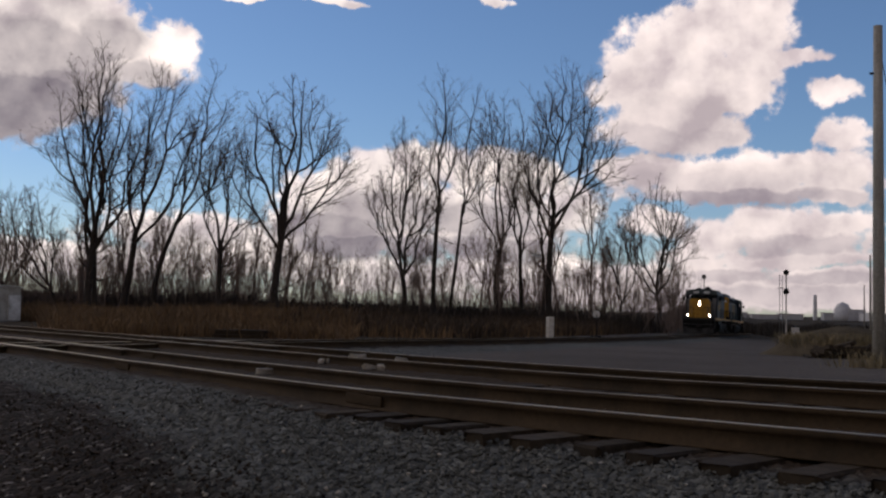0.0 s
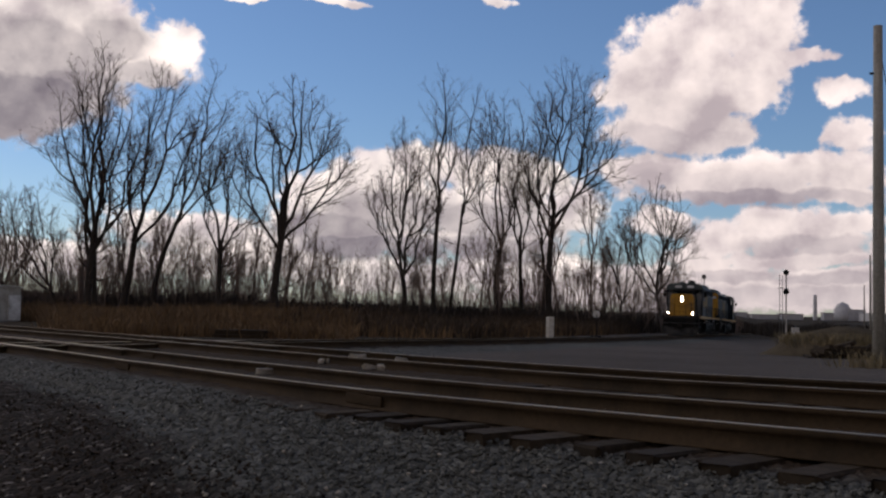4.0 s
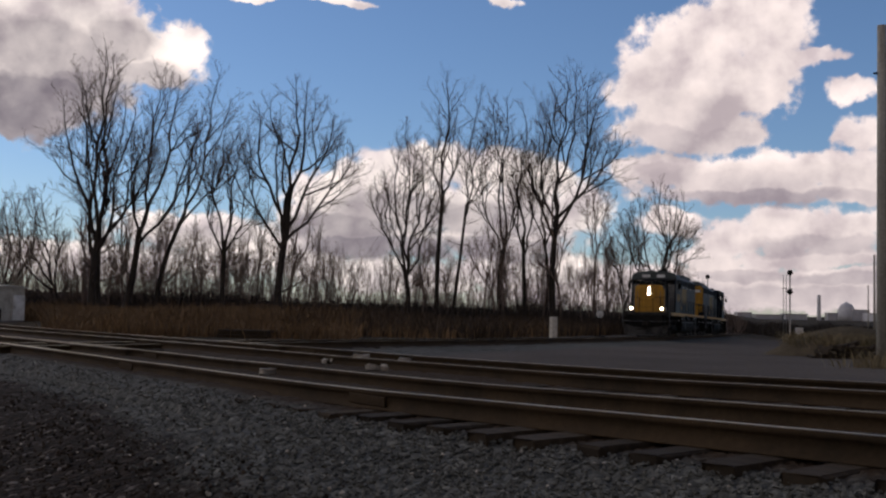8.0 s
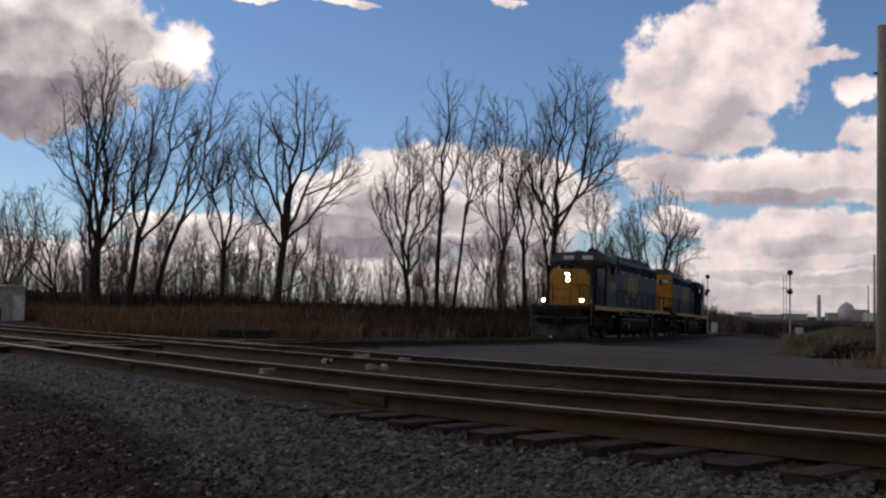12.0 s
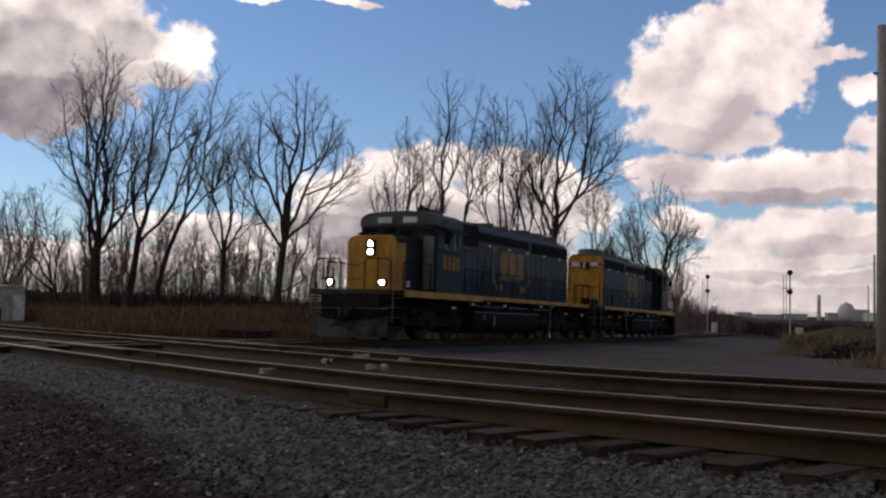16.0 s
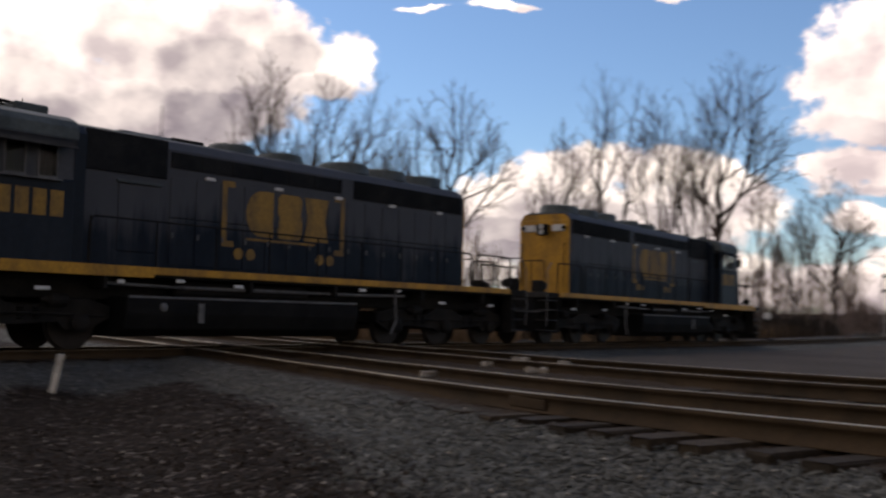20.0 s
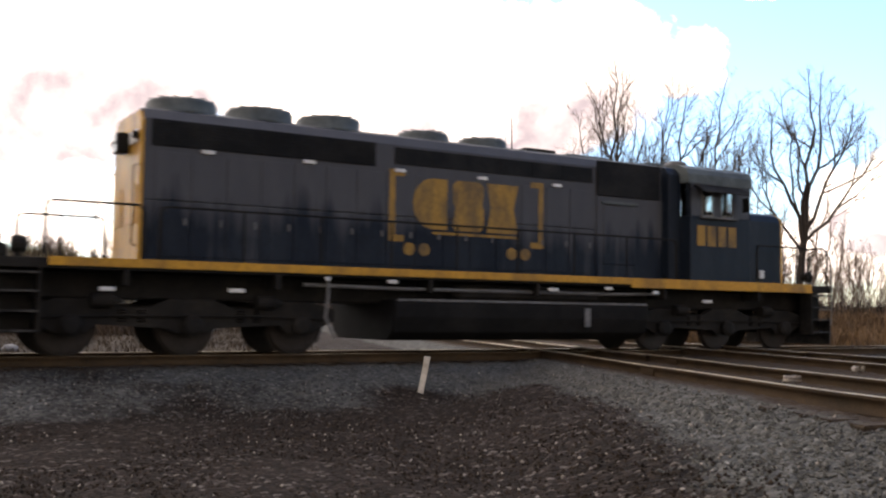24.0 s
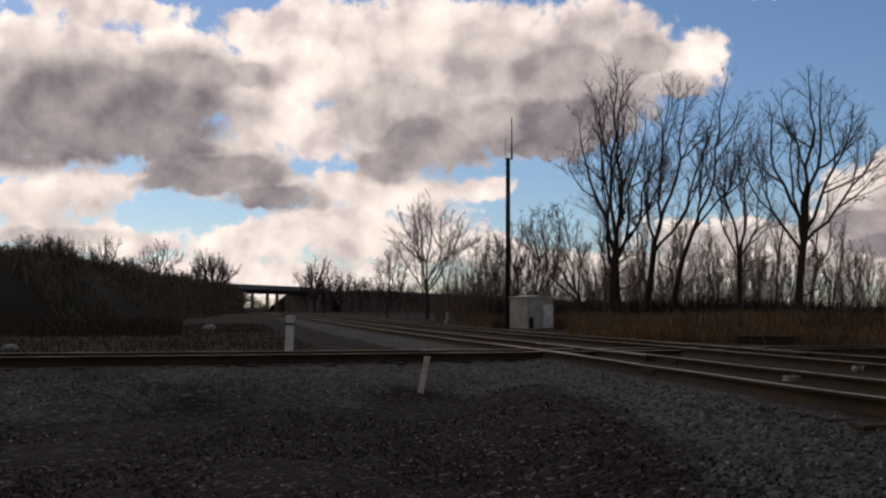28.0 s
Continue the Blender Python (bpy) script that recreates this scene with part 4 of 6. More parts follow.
# ---- trees ----
def add_tube(verts, faces, pts, radii, sides):
    base = len(verts)
    u = Vector((1, 0, 0.01))
    n = len(pts)
    for i in range(n):
        d = (pts[min(n - 1, i + 1)] - pts[max(0, i - 1)])
        d.normalize()
        u = u - d * u.dot(d)
        if u.length < 1e-4:
            u = d.orthogonal()
        u.normalize()
        w = d.cross(u)
        for k in range(sides):
            a = 6.2832 * k / sides
            verts.append(pts[i] + (u * math.cos(a) + w * math.sin(a)) * radii[i])
    for i in range(n - 1):
        for k in range(sides):
            k2 = (k + 1) % sides
            faces.append((base + i * sides + k, base + i * sides + k2, base + (i + 1) * sides + k2, base + (i + 1) * sides + k))


def shoot(rng, p, d, length, r0, r1, n, wiggle, rise):
    pts, radii = [p.copy()], [r0]
    d = d.copy()
    for i in range(n):
        d = d + Vector((rng.gauss(0, wiggle), rng.gauss(0, wiggle), rng.gauss(0, wiggle * 0.5) + rise))
        d.normalize()
        pts.append(pts[-1] + d * (length / n))
        radii.append(r0 + (r1 - r0) * (i + 1) / n)
    return pts, radii, d


def tree_meshes(seed, H, W, r, fork, leaders, lean=0.0, tip=0.0, dense=1.0, low=0, fat=1.0):
    """Leafless tree: a trunk, long leaders that part in a fan and curve up to the crown's edge, boughs along them, and fine upright twigs."""
    rng = random.Random(seed)
    wood, twig = ([], []), ([], [])
    foot = Vector((0, 0, -0.3))
    crotch = Vector((lean * H * fork, 0, H * fork))
    trunk, tr = [], []
    sway = rng.uniform(-0.025, 0.025) * H
    for i in range(7):
        t = i / 6
        trunk.append(foot.lerp(crotch, t) + Vector((sway * math.sin(3.1416 * t), sway * 0.5 * math.sin(5 * t), 0)))
        tr.append(r * (1.3 if i == 0 else 1 - 0.22 * t))
    add_tube(*wood, trunk, tr, 9)

    def side(dv, ang, a):
        u = dv.orthogonal().normalized()
        w = dv.cross(u)
        return (dv * math.cos(ang) + (u * math.cos(a) + w * math.sin(a)) * math.sin(ang)).normalized()

    def spray(pts, n, length, start=0.15):
        """Fine twigs along a bough, each with its own twiglets."""
        m = len(pts) - 1
        for k in range(n):
            t = (start + (1 - start) * (k + rng.random()) / n) * m
            i = min(m - 1, int(t))
            p = pts[i].lerp(pts[i + 1], t - i)
            dv = (pts[i + 1] - pts[i]).normalized()
            ln = length * rng.uniform(0.5, 1.2) * (1.1 - 0.4 * t / m)
            q, qr, _d = shoot(rng, p, side(dv, rng.uniform(0.45, 0.95), rng.uniform(0, 6.28)), ln, 0.012 * fat, 0.005 * fat, 3, 0.14, 0.1)
            add_tube(*twig, q, qr, 3)
            for j in range(2):
                m2 = q[j].lerp(q[j + 1], rng.random())
                t2, t_r, _d = shoot(rng, m2, side((q[j + 1] - q[j]).normalized(), rng.uniform(0.45, 0.85), rng.uniform(0, 6.28)), ln * rng.uniform(0.3, 0.65), 0.009 * fat, 0.005 * fat, 2, 0.14, 0.1)
                add_tube(*twig, t2, t_r, 3)

    def limb(p0, end, r0, rank, bow):
        """A long limb that leaves outward and curves up to its end."""
        span = end - p0
        mid = p0 + Vector((span.x * bow, span.y * bow, span.z * rng.uniform(0.34, 0.48)))
        n = 9 if rank == 0 else 6
        pts, radii = [], []
        kx, ky = rng.uniform(0, 6.28), rng.uniform(0, 6.28)
        wob = span.length * 0.03
        for i in range(n + 1):
            t = i / n
            q = p0 * (1 - t) ** 2 + mid * 2 * t * (1 - t) + end * t * t
            e = wob * abs(math.sin(3.1416 * t)) ** 0.5
            pts.append(q + Vector((math.sin(kx + 7 * t) * e + rng.gauss(0, wob * 0.35) * (0 < i < n), math.sin(ky + 6 * t) * e, 0)))
            radii.append(r0 * (1 - t) ** 0.8 + min(0.012, r * 0.12))
        add_tube(*wood, pts, radii, 7 if rank == 0 else 5)
        nb = int((10 if rank == 0 else 7) * dense * (0.6 + span.length / H))
        for k in range(nb):
            t = 0.2 + 0.78 * ((k + rng.random()) / nb) ** 0.8
            i = min(n - 1, int(t * n))
            p = pts[i].lerp(pts[i + 1], t * n - i)
            dv = (pts[i + 1] - pts[i]).normalized()
            ln = (0.1 + 0.13 * math.sin(3.1416 * min(1, t * 1.05))) * H * (0.62 if rank else 0.72) * rng.uniform(0.5, 1.25)
            q, qr, _d = shoot(rng, p, side(dv, rng.uniform(0.55, 0.95), rng.uniform(0, 6.28)), ln, min(0.032 * fat, radii[i] * 0.55 * fat), 0.008 * fat, 4, 0.12, 0.07)
            add_tube(*wood, q, qr, 4)
            spray(q, int(2.8 * dense + rng.random() * 2 + ln), max(0.55, ln * 0.42))
        spray(pts[-4:], int(10 * dense), H * 0.06)
        return pts, radii

    crown = H * (1 - fork)
    for k in range(leaders):
        f = 0.0 if leaders == 1 else -1 + 2 * k / (leaders - 1)
        f += rng.uniform(-0.16, 0.16)
        g = rng.uniform(-0.75, 0.75) * (1 - 0.4 * abs(f))
        top = 1 - 0.23 * abs(f) ** 2 - rng.uniform(0, 0.08) * (abs(f) > 0.2)
        end = Vector((crotch.x + lean * crown * 0.6 + tip * H + f * W * 0.9, g * W, H * top))
        root = rng.uniform(0.72, 1.0) if abs(f) > 0.35 else rng.uniform(0.9, 1.0)
        i = root * 6
        j = min(5, int(i))
        p0 = trunk[j].lerp(trunk[j + 1], i - j)
        pts, radii = limb(p0, end, r * rng.uniform(0.42, 0.56) * (0.85 + 0.25 * (1 - abs(f))), 0, rng.uniform(0.6, 0.82))
        for m in range(rng.choice((2, 2, 3))):
            j = rng.choice((2, 3, 4, 5))
            fx = f + rng.choice((-1, 1)) * rng.uniform(0.22, 0.5)
            e2 = Vector((crotch.x + lean * crown * 0.6 + tip * H + max(-1.05, min(1.05, fx)) * W, (g + rng.uniform(-0.6, 0.6)) * W, H * (1 - 0.3 * min(1, abs(fx)) ** 2 - rng.uniform(0.02, 0.16))))
            if e2.z < pts[j].z + 0.12 * H:
                e2.z = pts[j].z + 0.12 * H
            limb(pts[j], e2, radii[j] * 0.66, 1, rng.uniform(0.55, 0.85))
    for k in range(low):
        i = rng.choice((2, 3, 4, 5))
        a = rng.uniform(0, 6.28)
        ln = H * rng.uniform(0.08, 0.17)
        q, qr, _d = shoot(rng, trunk[i], Vector((math.cos(a), math.sin(a), rng.uniform(0.1, 0.8))).normalized(), ln, r * 0.2, 0.012, 5, 0.12, 0.07)
        add_tube(*wood, q, qr, 5)
        spray(q, int(5 * dense), ln * 0.4)
    made = []
    for name, (v, f), m in (("trunk", wood, M_BARK if r > 0.12 else M_TWIG), ("crown", twig, M_TWIG)):
        me = bpy.data.meshes.new(name)
        me.from_pydata([tuple(p) for p in v], [], f)
        me.materials.append(m)
        me.polygons.foreach_set("use_smooth", [True] * len(me.polygons))
        made.append(me)
    return made


def stand_tree(meshes, x, y, label, turn=0.0, scale=1.0, group="bare trees", name="bare_tree", category="tree"):
    t = empty(name, label, category, group)
    t.location = (x, y, height(x, y) - 0.05)
    t.rotation_euler = (0, 0, turn)
    t.scale = (scale,) * 3
    for me in meshes:
        o = new(me.name.split(".")[0], me)
        o.parent = t
    return t


GROWN = []


def grow(az, dist, h, w, r, fork, leaders, lean, shift, dense, low, label):
    """One large bare tree: azimuth, distance, height, crown half width, trunk radius, fork, leaders, lean and crown shift to the right, density, low boughs."""
    x, y = spot(az, dist)
    GROWN.append(label)
    stand_tree(tree_meshes(39 + len(GROWN), h * 1.15, w, r, fork, leaders, lean, shift, dense * 1.1, low + 2, 1.0 if dist < 120 else 1.25), x, y, label)


grow(19.1, 84, 18.8, 3.7, 0.3, 0.28, 6, 0.05, 0.0, 1.1, 4, "tall bare tree with dark trunk at the grass edge")
grow(18.6, 84.5, 15.5, 1.6, 0.2, 0.42, 3, -0.04, 0.0, 0.9, 2, "bare tree standing close beside the tall one")
grow(17.5, 86, 18.6, 2.7, 0.29, 0.34, 4, 0.17, 0.03, 1.0, 2, "bare tree leaning outward with long boughs")
grow(15.8, 88, 18.6, 1.9, 0.2, 0.42, 3, 0.24, 0.04, 0.95, 2, "slim bare tree with a slanting trunk")
grow(12.2, 82, 13.4, 2.3, 0.2, 0.42, 4, 0.0, 0.0, 1.0, 5, "narrow bare tree with short twiggy boughs")
grow(9.2, 80, 16.8, 4.6, 0.3, 0.4, 6, 0.07, 0.0, 1.05, 3, "bare tree with a wide forked crown")
grow(2.2, 88, 15.6, 3.1, 0.24, 0.26, 5, 0.0, 0.0, 1.1, 4, "bare tree with an oval crown")
grow(0.35, 90, 19.6, 1.25, 0.22, 0.52, 3, 0.03, 0.0, 0.9, 5, "tall slender bare tree")
grow(-0.45, 92, 19.0, 1.1, 0.15, 0.5, 3, 0.11, 0.02, 0.8, 3, "thin bare tree with a bent stem")
grow(-3.4, 92, 18.8, 2.2, 0.22, 0.34, 4, 0.0, -0.03, 1.0, 4, "bare tree in a tight clump")
grow(-4.6, 94, 18.0, 1.5, 0.2, 0.4, 3, -0.03, 0.0, 0.95, 4, "bare tree in a tight clump")
grow(-6.2, 90, 19.9, 4.1, 0.3, 0.44, 6, 0.02, 0.03, 1.1, 3, "large bare tree with a broad fan of twigs")
grow(-5.6, 93, 17.0, 1.3, 0.17, 0.4, 3, 0.0, 0.0, 0.9, 4, "slim bare tree close behind the large one")
grow(-8.3, 95, 13.6, 1.3, 0.11, 0.4, 3, 0.04, 0.0, 0.9, 3, "thin young bare tree")
grow(-12.0, 112, 14.4, 4.2, 0.23, 0.24, 6, 0.0, 0.0, 1.1, 3, "low spreading bare tree near the line")
grow(-10.2, 108, 11.0, 2.4, 0.13, 0.24, 4, 0.0, 0.0, 1.0, 3, "small bare tree near the line")
grow(20.6, 92, 10.2, 3.0, 0.15, 0.2, 4, -0.2, -0.15, 1.0, 3, "small bare tree with long slanting boughs")
grow(23.4, 96, 10.0, 2.2, 0.14, 0.25, 4, 0.1, 0.0, 0.7, 2, "small bare tree with wide low boughs")
grow(29.4, 128, 13.6, 5.0, 0.24, 0.26, 7, 0.0, 0.02, 1.1, 3, "solitary bare tree beyond the line")
grow(31.6, 134, 8.4, 3.0, 0.15, 0.2, 4, 0.0, 0.0, 1.0, 3, "low bare tree beside the solitary one")
grow(24.3, 104, 9.8, 2.3, 0.16, 0.3, 4, 0.0, 0.0, 0.75, 1, "small bare tree behind the hut")
grow(25.4, 106, 8.6, 1.8, 0.13, 0.25, 4, -0.08, 0.0, 0.65, 1, "small bare tree behind the hut")

SAPLINGS = [tree_meshes(200 + i, h, w, r, f, l, ln, 0.0, d, 2) for i, (h, w, r, f, l, ln, d) in enumerate((
    (9.0, 1.5, 0.08, 0.3, 3, 0.03, 0.5), (10.0, 1.0, 0.085, 0.45, 2, -0.06, 0.46), (7.5, 1.7, 0.07, 0.2, 3, 0.1, 0.46), (11.0, 1.3, 0.11, 0.4, 3, 0.08, 0.5), (5.0, 1.8, 0.05, 0.12, 4, 0.0, 0.45), (8.5, 0.9, 0.075, 0.5, 2, -0.12, 0.46)))]
BANK_TREES = [tree_meshes(230 + i, h, w, r, f, l, 0.0, 0.0, 0.7, 3, 1.6) for i, (h, w, r, f, l) in enumerate(((10.0, 4.6, 0.28, 0.2, 6), (9.0, 3.0, 0.24, 0.15, 5), (6.0, 3.4, 0.2, 0.1, 6)))]
_r = random.Random(7)
for i in range(230):
    az = _r.uniform(-13.5, 27)
    # the thicket thins out in two gaps
    if (3.2 < az < 6.5 or -2.6 < az < -1.2) and _r.random() < 0.75:
        continue
    if az > 20.5 and _r.random() < 0.45:
        continue
    dd = _r.uniform(86, 128)
    if az < -9:
        dd = _r.uniform(114, 150)
    x, y = spot(az, dd)
    stand_tree(_r.choice(SAPLINGS), x, y, "thin bare sapling in the thicket", _r.uniform(0, 6.28), _r.uniform(0.5, 1.2), "thicket saplings", "sapling", "sapling")
for az, dd, kind, sc in ((35.7, 280, 0, 1.55), (34.8, 270, 2, 1.7), (33.6, 262, 2, 1.5), (32.8, 250, 1, 1.0), (31.4, 240, 2, 1.3), (34.2, 300, 0, 1.2), (30.5, 236, 2, 1.2), (28.0, 220, 2, 1.2), (26.8, 214, 1, 1.0),
                         (36.1, 284, 1, 1.4), (35.2, 276, 2, 1.5), (33.1, 256, 1, 1.1), (32.1, 246, 2, 1.2), (29.9, 230, 1, 0.9), (27.5, 216, 2, 1.0), (31.0, 250, 1, 1.0)):
    x, y = spot(az, dd)
    stand_tree(BANK_TREES[kind], x, y, "bare tree along the road bank", _r.uniform(0, 6.28), sc, "bank trees")


def stems(n, az0, az1, d0, d1, h0, h1, seed):
    """The thicket behind: thin bare stems with a few side twigs, too many to count."""
    rng = random.Random(seed)
    v, f = [], []
    pts = [spot(rng.uniform(az0, az1), rng.uniform(d0, d1)) for _ in range(n)]
    hs = relief(np.array([p[0] for p in pts]), np.array([p[1] for p in pts]))[0]
    for (x, y), z in zip(pts, hs):
        h = h0 + (h1 - h0) * rng.random() ** 1.8
        q, r, d = shoot(rng, Vector((x, y, float(z) - 0.1)), Vector((rng.gauss(0, 0.2), rng.gauss(0, 0.2), 1)).normalized(), h, 0.012 + 0.005 * h, 0.008, 5, 0.1, 0.05)
        add_tube(v, f, q, r, 3)
        for k in range(rng.randint(6, 11)):
            i = rng.randint(1, 4)
            p = q[i].lerp(q[i + 1], rng.random())
            a = rng.uniform(0, 6.28)
            t, tr, _ = shoot(rng, p, Vector((math.cos(a), math.sin(a), rng.uniform(0.5, 1.5))).normalized(), h * rng.uniform(0.1, 0.28), 0.014, 0.005, 3, 0.12, 0.1)
            add_tube(v, f, t, tr, 3)
            p2 = t[2]
            t2, tr2, _ = shoot(rng, p2, Vector((math.cos(a + 1), math.sin(a + 1), rng.uniform(0.5, 1.5))).normalized(), h * 0.1, 0.009, 0.005, 2, 0.12, 0.1)
            add_tube(v, f, t2, tr2, 3)
    ob = mesh_object("thicket", [tuple(p) for p in v], f, M_TWIG, True)
    return tagged(ob, "grey-brown thicket of thin bare stems behind the trees", "thicket", kind="stuff")


stems(1800, -13, 28, 92, 140, 1.6, 8.5, 17)
stems(700, 11, 29, 90, 128, 2.5, 9.0, 27)
stems(260, -16.5, -12.5, 140, 190, 1.5, 4.5, 18)
stems(140, 36.6, 39.2, 330, 380, 2.0, 5.5, 61)
stems(420, 25.5, 38, 150, 215, 1.5, 4.5, 19)


# ---- grass, weeds and brush ----
def blades(name, spots, material, hmin, hmax, width, lean, label, category, seed, per=1, segs=2):
    """Upright stems and blades, each a narrow bent strip in two planes."""
    rng = random.Random(seed)
    verts, faces = [], []
    for x, y, z, k in spots:
        for _ in range(per):
            px, py = x + rng.gauss(0, 0.16), y + rng.gauss(0, 0.16)
            h = rng.uniform(hmin, hmax) * k
            a = rng.uniform(0, 3.1416)
            w = width * rng.uniform(0.6, 1.3)
            lx, ly = rng.gauss(0, lean) * h, rng.gauss(0, lean) * h
            cx, sy = math.cos(a) * w, math.sin(a) * w
            b = len(verts)
            verts += [(px - cx, py - sy, z - 0.05), (px + cx, py + sy, z - 0.05), (px + lx * 0.4 - cx * 0.8, py + ly * 0.4 - sy * 0.8, z + h * 0.6), (px + lx * 0.4 + cx * 0.8, py + ly * 0.4 + sy * 0.8, z + h * 0.6),
                      (px + lx, py + ly, z + h)]
            faces += [(b, b + 1, b + 3, b + 2), (b + 2, b + 3, b + 4)]
    ob = mesh_object(name, verts, faces, material)
    return tagged(ob, label, category, kind="stuff")


def scatter(n, az0, az1, d0, d1, seed, keep=lambda x, y: True):
    rng = random.Random(seed)
    xy = []
    while len(xy) < n:
        d = math.sqrt(rng.uniform(d0 * d0, d1 * d1))
        x, y = spot(rng.uniform(az0, az1), d)
        if keep(x, y):
            xy.append((x, y))
    p = np.array(xy)
    h = relief(p[:, 0], p[:, 1])[0]
    dt = nearest(p[:, 0], p[:, 1], T_ARR[::3, 1:4])[0]
    dm = nearest(p[:, 0], p[:, 1], M_ARR)[0]
    dn = nearest(p[:, 0], p[:, 1], N_ARR)[0]
    near = np.minimum(np.minimum(dt, dm), dn)
    return [(float(x), float(y), float(z), 0.6 + 0.8 * abs(noise.noise((x * 0.12, y * 0.12, 1.7)) + 0.5)) for (x, y), z, k in zip(xy, h, near) if k > 4.2]


blades("dry_reeds", scatter(17000, 5, 27, 44, 80, 3, lambda x, y: x < float(np.interp(y, T_ARR[:, 2], T_ARR[:, 1])) - 3 and not (21.2 < math.degrees(math.atan2(-x, y)) < 26 and y < 66.5)), M_GRASS, 0.3, 1.25, 0.026, 0.42, "tan dry reeds in front of the trees", "grass", 5, 2)
blades("sparse_reeds", scatter(7000, -9, 10, 48, 80, 23, lambda x, y: x < float(np.interp(y, T_ARR[:, 2], T_ARR[:, 1])) - 3), M_GRASS, 0.25, 0.95, 0.024, 0.42, "sparse tan reeds among darker weeds", "grass", 25, 1)
blades("dark_weeds", scatter(13000, -15, 9, 50, 92, 4, lambda x, y: x < float(np.interp(y, T_ARR[:, 2], T_ARR[:, 1])) - 3), M_WEED, 0.3, 1.2, 0.026, 0.4, "dark brown weeds beyond the curving track", "weeds", 6, 2)
blades("thicket_brush", scatter(11000, -15, 27, 84, 112, 8), M_BRUSH, 0.6, 2.3, 0.022, 0.3, "dense dark brush under the trees", "brush", 9, 3)
blades("bank_foot_brush", scatter(7000, 43, 62, 58, 98, 34, lambda x, y: -0.8473 * x + 0.5311 * y > 40), M_WEED, 0.25, 0.9, 0.03, 0.5, "dark olive weeds at the foot of the embankment", "weeds", 35, 2)
blades("trackside_weeds", scatter(16000, 29, 62, 24, 95, 14, lambda x, y: -0.8473 * x + 0.5311 * y > 23.5), M_WEED, 0.05, 0.22, 0.016, 0.4, "dark low weeds beyond the crossing track", "weeds", 15, 2)

